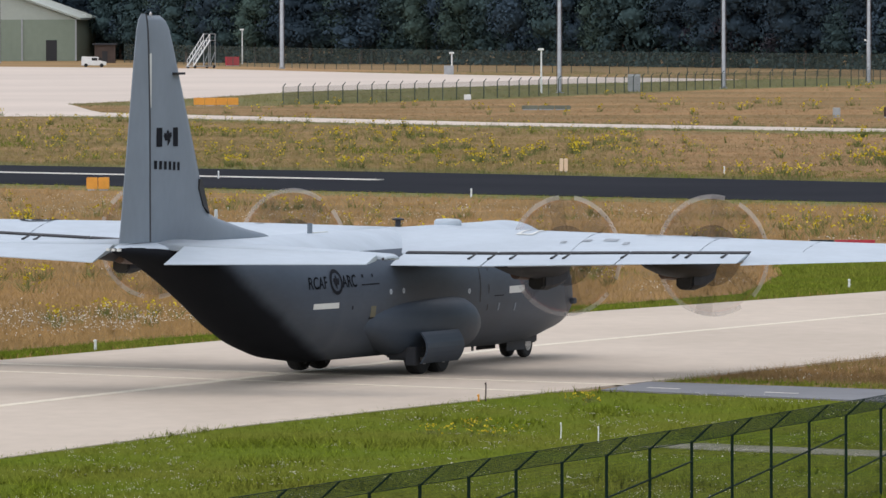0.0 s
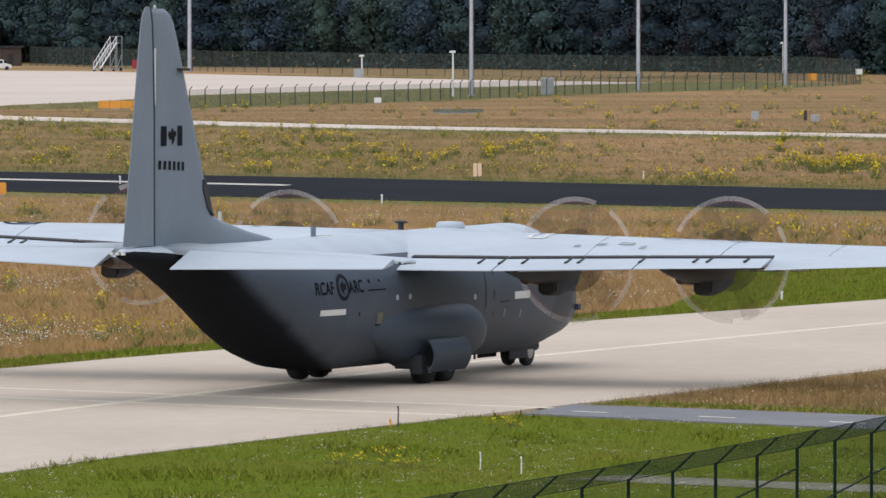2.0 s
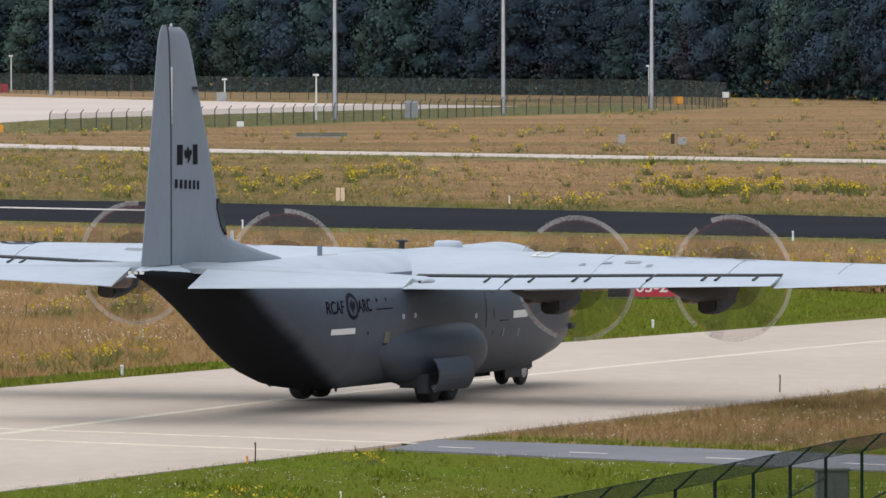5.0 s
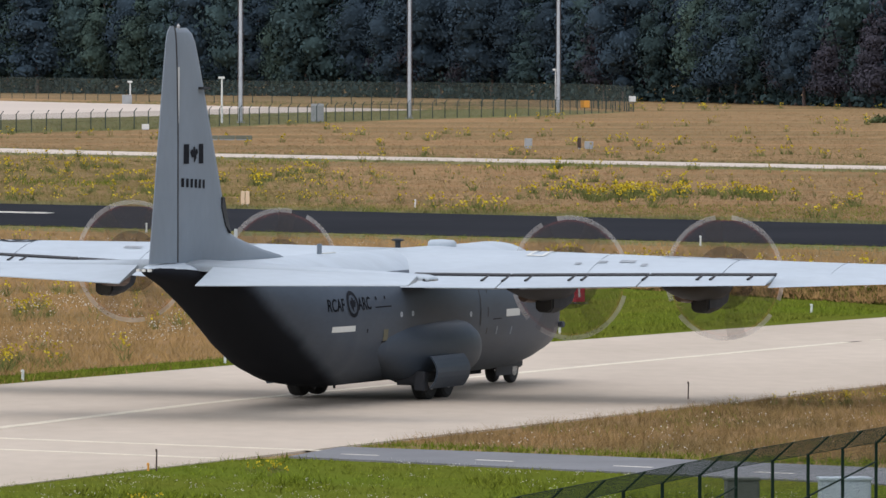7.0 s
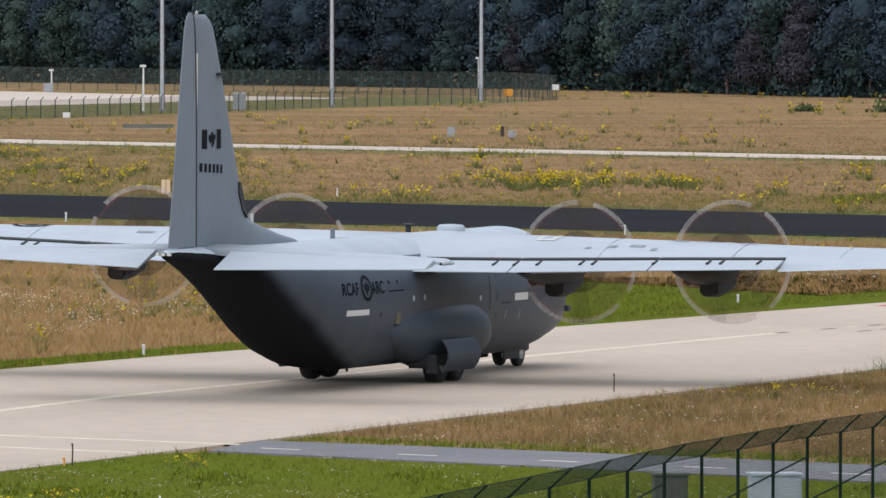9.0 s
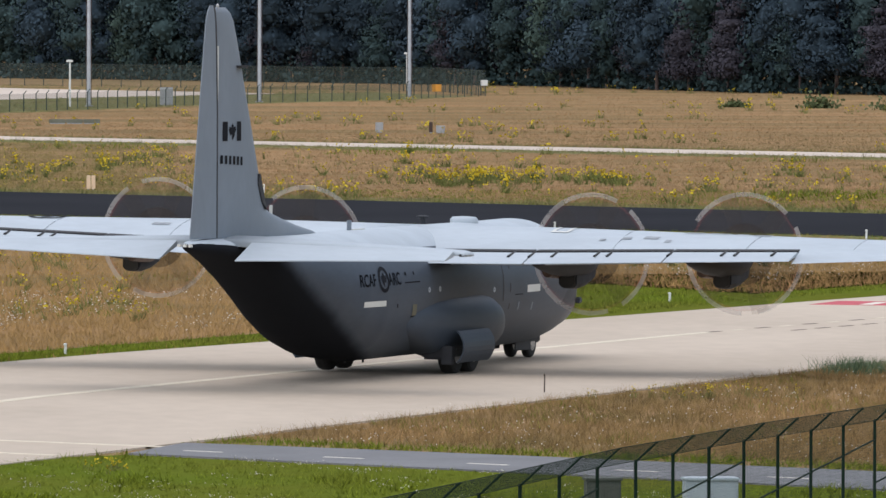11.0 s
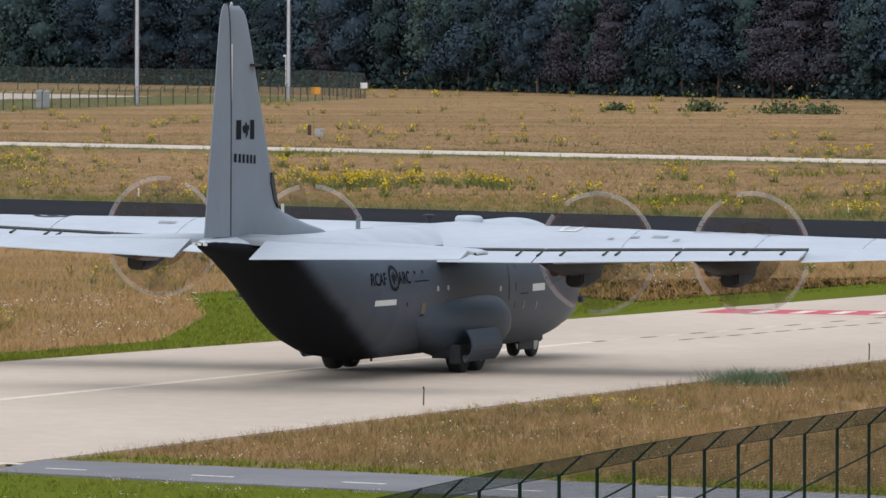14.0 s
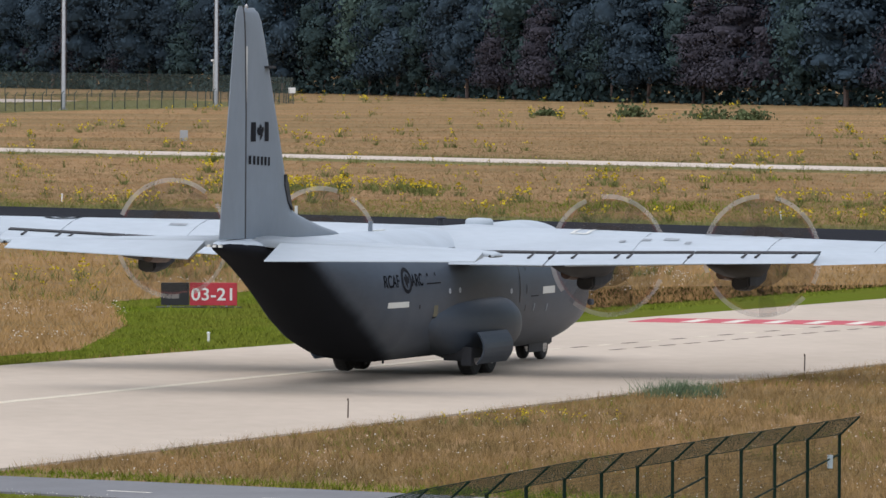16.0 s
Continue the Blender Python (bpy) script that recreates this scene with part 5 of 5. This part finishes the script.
def flowers(name, x, y, spread_r, h0, h1, size, count, material, label, stalks=True):
    """Flower heads as small tilted petals over leafy stalks."""
    verts, faces, sv = [], [], []
    for px, py in zip(x, y):
        r = spread_r * (0.4 + rng.random())
        for i in range(int(count * (0.5 + rng.random()))):
            cx, cy, cz = px + rng.normal(0, r), py + rng.normal(0, r), h0 + (h1 - h0) * rng.random()
            s = size * (0.6 + 0.8 * rng.random())
            q = Euler((rng.random() * 1.6, rng.random() * 1.6, rng.random() * 6.3)).to_matrix()
            o = len(verts)
            for dx, dy in ((-1, -0.6), (0.2, -1), (1, 0.4), (-0.2, 1)):
                p = q @ Vector((dx * s, dy * s, 0))
                verts.append((cx + p.x, cy + p.y, cz + p.z))
            faces.append((o, o + 1, o + 2, o + 3))
            sv.append((cx, cy))
    stuff(name, verts, faces, material, label, "flowers")
    if stalks:
        sx, sy = np.array([p[0] for p in sv]), np.array([p[1] for p in sv])
        blades("flower_stalks", sx, sy, h0 * 0.7, h1 * 0.95, size * 0.9, 2, STALK, "leafy green flower stalks", rng, 0.0, size)


def pick(field, n, size, seed, level):
    x, y = field
    k = rng.choice(len(x), n * 4, replace=False)
    x, y = x[k], y[k]
    keep = patches(x, y, size, seed) > level
    return x[keep][:n], y[keep][:n]


fx, fy = pick(FIELD_MID, 190, 14.0, 3.0, 0.15)
flowers("ragwort", fx, fy, 0.28, 0.5, 0.95, 0.075, 14, YELLOW, "yellow ragwort in flower in the meadow")
fx, fy = pick(FIELD_MID, 320, 40.0, 6.0, -0.2)
flowers("ragwort", fx, fy, 0.12, 0.45, 0.8, 0.06, 4, YELLOW, "scattered yellow ragwort in the meadow")
fx, fy = pick((FIELD_MID[0][FIELD_MID[0] < 22], FIELD_MID[1][FIELD_MID[0] < 22]), 420, 12.0, 11.0, -0.1)
flowers("ragwort", fx, fy, 0.2, 0.35, 0.7, 0.055, 6, YELLOW, "loose yellow ragwort among the meadow grass")
fx, fy = rng.normal(38, 4.0, 46), rng.normal(602, 9, 46)
flowers("ragwort", fx, fy, 0.3, 0.5, 0.95, 0.075, 14, YELLOW, "dense bank of yellow ragwort")
fx, fy = pick(FIELD_FAR, 200, 22.0, 1.0, 0.05)
flowers("ragwort", fx, fy, 0.35, 0.4, 0.9, 0.10, 8, YELLOW, "distant yellow ragwort in the meadow")
x, y = in_view(rng, 30000, 262, 540)
k = ~inside(x, y, PAVED_NEAR) & (y + 1.05 * x < 466) & ((x - TAXI_O.x) * TAXI_R.x + (y - TAXI_O.y) * TAXI_R.y < -15) & ~inside(x, y, GREEN_FAR)
FIELD_NEAR = (x[k], y[k])
fx, fy = pick(FIELD_NEAR, 260, 8.0, 8.0, 0.15)
flowers("ragwort", fx, fy, 0.16, 0.4, 0.75, 0.045, 10, YELLOW, "yellow ragwort beside the taxiway")
fx, fy = pick(FIELD_NEAR, 330, 16.0, 5.0, 0.0)
k = fy > 400
flowers("ragwort", fx[k], fy[k], 0.25, 0.45, 0.85, 0.06, 10, YELLOW, "yellow ragwort beside the runway")
fx, fy = pick(FIELD_NEAR, 900, 10.0, 2.5, 0.05)
flowers("wildflowers", fx, fy, 0.25, 0.3, 0.6, 0.022, 6, DAISY, "small white wildflowers", False)
fx, fy = rng.normal(-13, 3.2, 210), rng.normal(283, 7, 210)
k = (fx - TAXI_O.x) * TAXI_R.x + (fy - TAXI_O.y) * TAXI_R.y < -16
flowers("wildflowers", fx[k], fy[k], 0.35, 0.35, 0.62, 0.021, 8, DAISY, "drift of small white wildflowers", False)
x, y = in_view(rng, 9000, 160, 262)
k = inside(x, y, GREEN_NEAR) & ~inside(x, y, ROAD_POLY)
kd = k & (patches(x, y, 3.5, 7.0) > -0.05)
flowers("daisies", x[kd][:1900], y[kd][:1900], 0.16, 0.09, 0.15, 0.011, 7, DAISY, "daisies in the mown grass", False)
fx, fy = np.concatenate([rng.normal(c[0], 0.35, 9) for c in ((-0.3, 207), (1.6, 207), (4.0, 226.5), (0.6, 211))]), np.concatenate([rng.normal(c, 0.8, 9) for c in (207, 207, 226.5, 211)])
flowers("buttercups", fx, fy, 0.12, 0.12, 0.3, 0.03, 6, YELLOW, "yellow flowers in the mown grass")
fx, fy = np.concatenate([rng.normal(22.8, 1.3, 22), rng.normal(41, 3, 30)]), np.concatenate([rng.normal(268.0, 1.6, 22), rng.normal(247, 4, 30)])
flowers("ragwort", fx, fy, 0.13, 0.2, 0.42, 0.025, 8, YELLOW, "yellow ragwort in the dry grass by the taxiway")
x, y = in_view(rng, 1800, 225, 320)
k = inside(x, y, DRY_NEAR)
flowers("wildflowers", x[k], y[k], 0.3, 0.2, 0.38, 0.014, 4, DAISY, "pale seed heads in the dry grass", False)


# ---- woods ----
def crown(kind, h, seed):
    """Leaf clumps round limbs, as small tilted leaves."""
    r = np.random.default_rng(seed)
    verts, faces = [], []
    blobs = []
    n = 17 if kind == "pine" else 14
    for i in range(n):
        u = i / (n - 1)
        z = h * ((0.16 if kind == "leaf" else 0.2) + 0.78 * u)
        wide = h * (0.20 * (1 - u) ** 0.7 + 0.05) if kind == "pine" else h * 0.21 * math.sin(math.pi * (0.18 + 0.78 * u)) + 0.4
        a = r.random() * 6.3
        blobs.append((wide * 0.5 * math.cos(a), wide * 0.5 * math.sin(a), z, wide * (0.6 + 0.4 * r.random())))
        blobs.append((-wide * 0.62 * math.cos(a + 0.6), -wide * 0.55 * math.sin(a + 0.6), z + r.normal(0, 0.6), wide * (0.45 + 0.35 * r.random())))
    core = bmesh.new()
    bmesh.ops.create_icosphere(core, subdivisions=1, radius=1.0)
    heart = [v.co.copy() for v in core.verts]
    tris = [[v.index for v in f.verts] for f in core.faces]
    core.free()
    flat = 0.42 if kind == "pine" else 0.75
    normals = []
    for cx, cy, cz, cr in blobs:
        o = len(verts)
        for d in heart:
            k = cr * 0.6 * (1 + 0.25 * r.normal())
            verts.append((cx + d.x * k, cy + d.y * k, cz + d.z * k * flat))
            normals.append(d)
        faces.extend([tuple(o + i for i in t) for t in tris])
        for _ in range(int(36 + 24 * cr * cr)):
            d = Vector(r.normal(0, 1, 3)).normalized()
            k = cr * (0.72 + 0.42 * r.random())
            p = (cx + d.x * k, cy + d.y * k, cz + d.z * k * flat - 0.15 * k * (d.x * d.x + d.y * d.y))
            s = 0.09 + 0.13 * r.random()
            up = Vector((d.x, d.y, d.z / flat)).normalized() + Vector(r.normal(0, 0.3, 3))
            q = (up.to_track_quat("Z", "Y") @ Euler((0, 0, r.random() * 6.3)).to_quaternion()).to_matrix()
            o = len(verts)
            soft = (Vector((d.x, d.y, d.z * 1.3 + 0.25)).normalized() + Vector(r.normal(0, 0.12, 3))).normalized()
            for dx, dy, dz in ((-1, -0.5, 0), (0.3, -1, 0.2), (1, 0.5, -0.1), (-0.3, 1, 0.2)):
                w = q @ Vector((dx * s * 1.5, dy * s, dz * s))
                verts.append((p[0] + w.x, p[1] + w.y, p[2] + w.z))
                normals.append(soft)
            faces.append((o, o + 1, o + 2, o + 3))
    me = bpy.data.meshes.new("crown")
    me.from_pydata(verts, [], faces)
    me.shade_smooth()
    me.normals_split_custom_set_from_vertices([tuple(v) for v in normals])
    return me


tree_kinds = []
for i, (kind, h, m, label) in enumerate((("leaf", 20, 0, "dense dark green broadleaf tree at the wood's edge"), ("pine", 22, 1, "tall dark pine at the wood's edge"), ("leaf", 18, 2, "rounded mid-green broadleaf tree at the wood's edge"),
                                         ("pine", 20, 3, "brownish thinning pine at the wood's edge"), ("leaf", 23, 1, "tall dark broadleaf tree in the wood"), ("pine", 24, 0, "tall green pine in the wood"))):
    t = thing("tree", label, "tree", group="trees of the wood")
    bm = bmesh.new()
    tube(bm, (0, 0, -0.1), (0.15, 0.1, h * 0.5), 0.3, 0.2, n=8)
    tube(bm, (0.15, 0.1, h * 0.5), (-0.1, 0, h * 0.93), 0.2, 0.05, n=6)
    for j in range(7):
        a, z = j * 2.4, h * (0.28 + 0.08 * j)
        tube(bm, (0.1, 0.05, z), (math.cos(a) * h * 0.13, math.sin(a) * h * 0.13, z + h * 0.05), 0.08, 0.03, n=5)
    part("trunk", bm, BARK, t)
    c = new("crown", crown(kind, h, 20 + i))
    c.data.materials.append(LEAVES[m])
    c.parent = t
    tree_kinds.append(t)
EDGE = [(-190, 1880), (-120, 1800), (-68, 1745), (-48, 1640), (0, 1575), (40, 1510), (70, 1450), (95, 1400), (118, 1292), (155, 1222), (200, 1146), (245, 1080)]
trng = random.Random(5)
first = True
used = set()
for row, (back, step) in enumerate(((3, 6.4), (11, 6.0))):
    for p, d in along(EDGE, step):
        nrm = Vector((-d.y, d.x)) if d.x > 0 else Vector((d.y, -d.x))
        q = p + nrm * (back + trng.uniform(-3, 4)) + d * trng.uniform(-1.5, 1.5)
        reach = max(0.0, min(1.0, (q.x - 20) / 90))
        i = trng.choices(range(6), weights=(4 - 3 * reach, 2, 2.5 - 2 * reach, 0.3 + 2.5 * reach * (1 - row * 0.3), 2, 2))[0]
        m = pose(q.x, q.y, 0, 0, 0, trng.uniform(0, 360)) @ Matrix.Scale(trng.uniform(0.82, 1.25), 4)
        src = tree_kinds[i]
        if i not in used:
            used.add(i)
            src.matrix_basis = m
        else:
            copy_thing(src, m)
# bushes under the edge of the wood
vv, ff = [], []
br = np.random.default_rng(3)
for p, d in along(EDGE, 0.5):
    nrm = Vector((-d.y, d.x)) if d.x > 0 else Vector((d.y, -d.x))
    for _ in range(26):
        c = p + nrm * br.uniform(0, 9) + d * br.uniform(-1, 1)
        z, s = abs(br.normal(0, 2.4)), br.uniform(0.2, 0.46)
        q = Euler((br.normal(0, 0.8), br.normal(0, 0.8), br.random() * 6.3)).to_matrix()
        o = len(vv)
        for dx, dy in ((-1, -0.5), (0.3, -1), (1, 0.5), (-0.3, 1)):
            w = q @ Vector((dx * s * 1.2, dy * s, 0))
            vv.append((c.x + w.x, c.y + w.y, z + w.z + 0.1))
        ff.append((o, o + 1, o + 2, o + 3))
stuff("undergrowth", vv, ff, LEAVES[0], "dark undergrowth along the edge of the wood", "bushes")
# shrubs on the meadow
SHRUB = mat("shrub_leaves", (0.115, 0.140, 0.066), 0.9, vary=0.3, scale=0.6, island=0.3, spec=0.03)
for bx, by, w, h in ((107.5, 1080, 2.4, 1.6), (115, 1060, 3.6, 1.5), (119, 1052, 2.4, 1.2), (98, 1090, 1.6, 0.8), (150, 1010, 4, 2.2)):
    vv, ff = [], []
    for _ in range(520):
        cx, cy, cz = br.normal(0, w * 0.45), br.normal(0, w * 0.4), abs(br.normal(0, h * 0.42))
        s = br.uniform(0.1, 0.24)
        q = Euler((br.normal(0, 0.8), br.normal(0, 0.8), br.random() * 6.3)).to_matrix()
        o = len(vv)
        for dx, dy in ((-1, -0.5), (0.3, -1), (1, 0.5), (-0.3, 1)):
            t = q @ Vector((dx * s, dy * s, 0))
            vv.append((cx + t.x, cy + t.y, cz + t.z + 0.05))
        ff.append((o, o + 1, o + 2, o + 3))
    me = bpy.data.meshes.new("shrub")
    me.from_pydata(vv, [], ff)
    me.materials.append(SHRUB)
    ob = tagged(new("shrub", me), "low green shrub on the dry meadow", "shrub", group="shrubs on the meadow")
    ob.matrix_basis = pose(bx, by, 0)


# ---- what moves ----
def motions():
    walk(aircraft, [(t, pose(x, y, 0.065, AIRCRAFT_ROLL, 0, a)) for t, x, y, a in AIRCRAFT_ROWS])
    ts = [r[0] for r in AIRCRAFT_ROWS]
    way = [0.0]
    for p, q in zip(AIRCRAFT_ROWS, AIRCRAFT_ROWS[1:]):
        way.append(way[-1] + math.hypot(q[1] - p[1], q[2] - p[2]))
    for hub, x, y, r in wheels:
        rows = []
        for i in range(int(16 / 0.2) + 1):
            t = i * 0.2
            rows.append((t, pose(x, y, r, 0, math.degrees(np.interp(t, ts, way) / r), 0)))
        walk(hub, rows)
    for k, prop in enumerate(props):
        p = prop.matrix_basis.translation.copy()
        walk(prop, [(t, pose(p.x, p.y, p.z, 20 * k + 14 * t, 0, 0)) for t in range(17)])


motions()
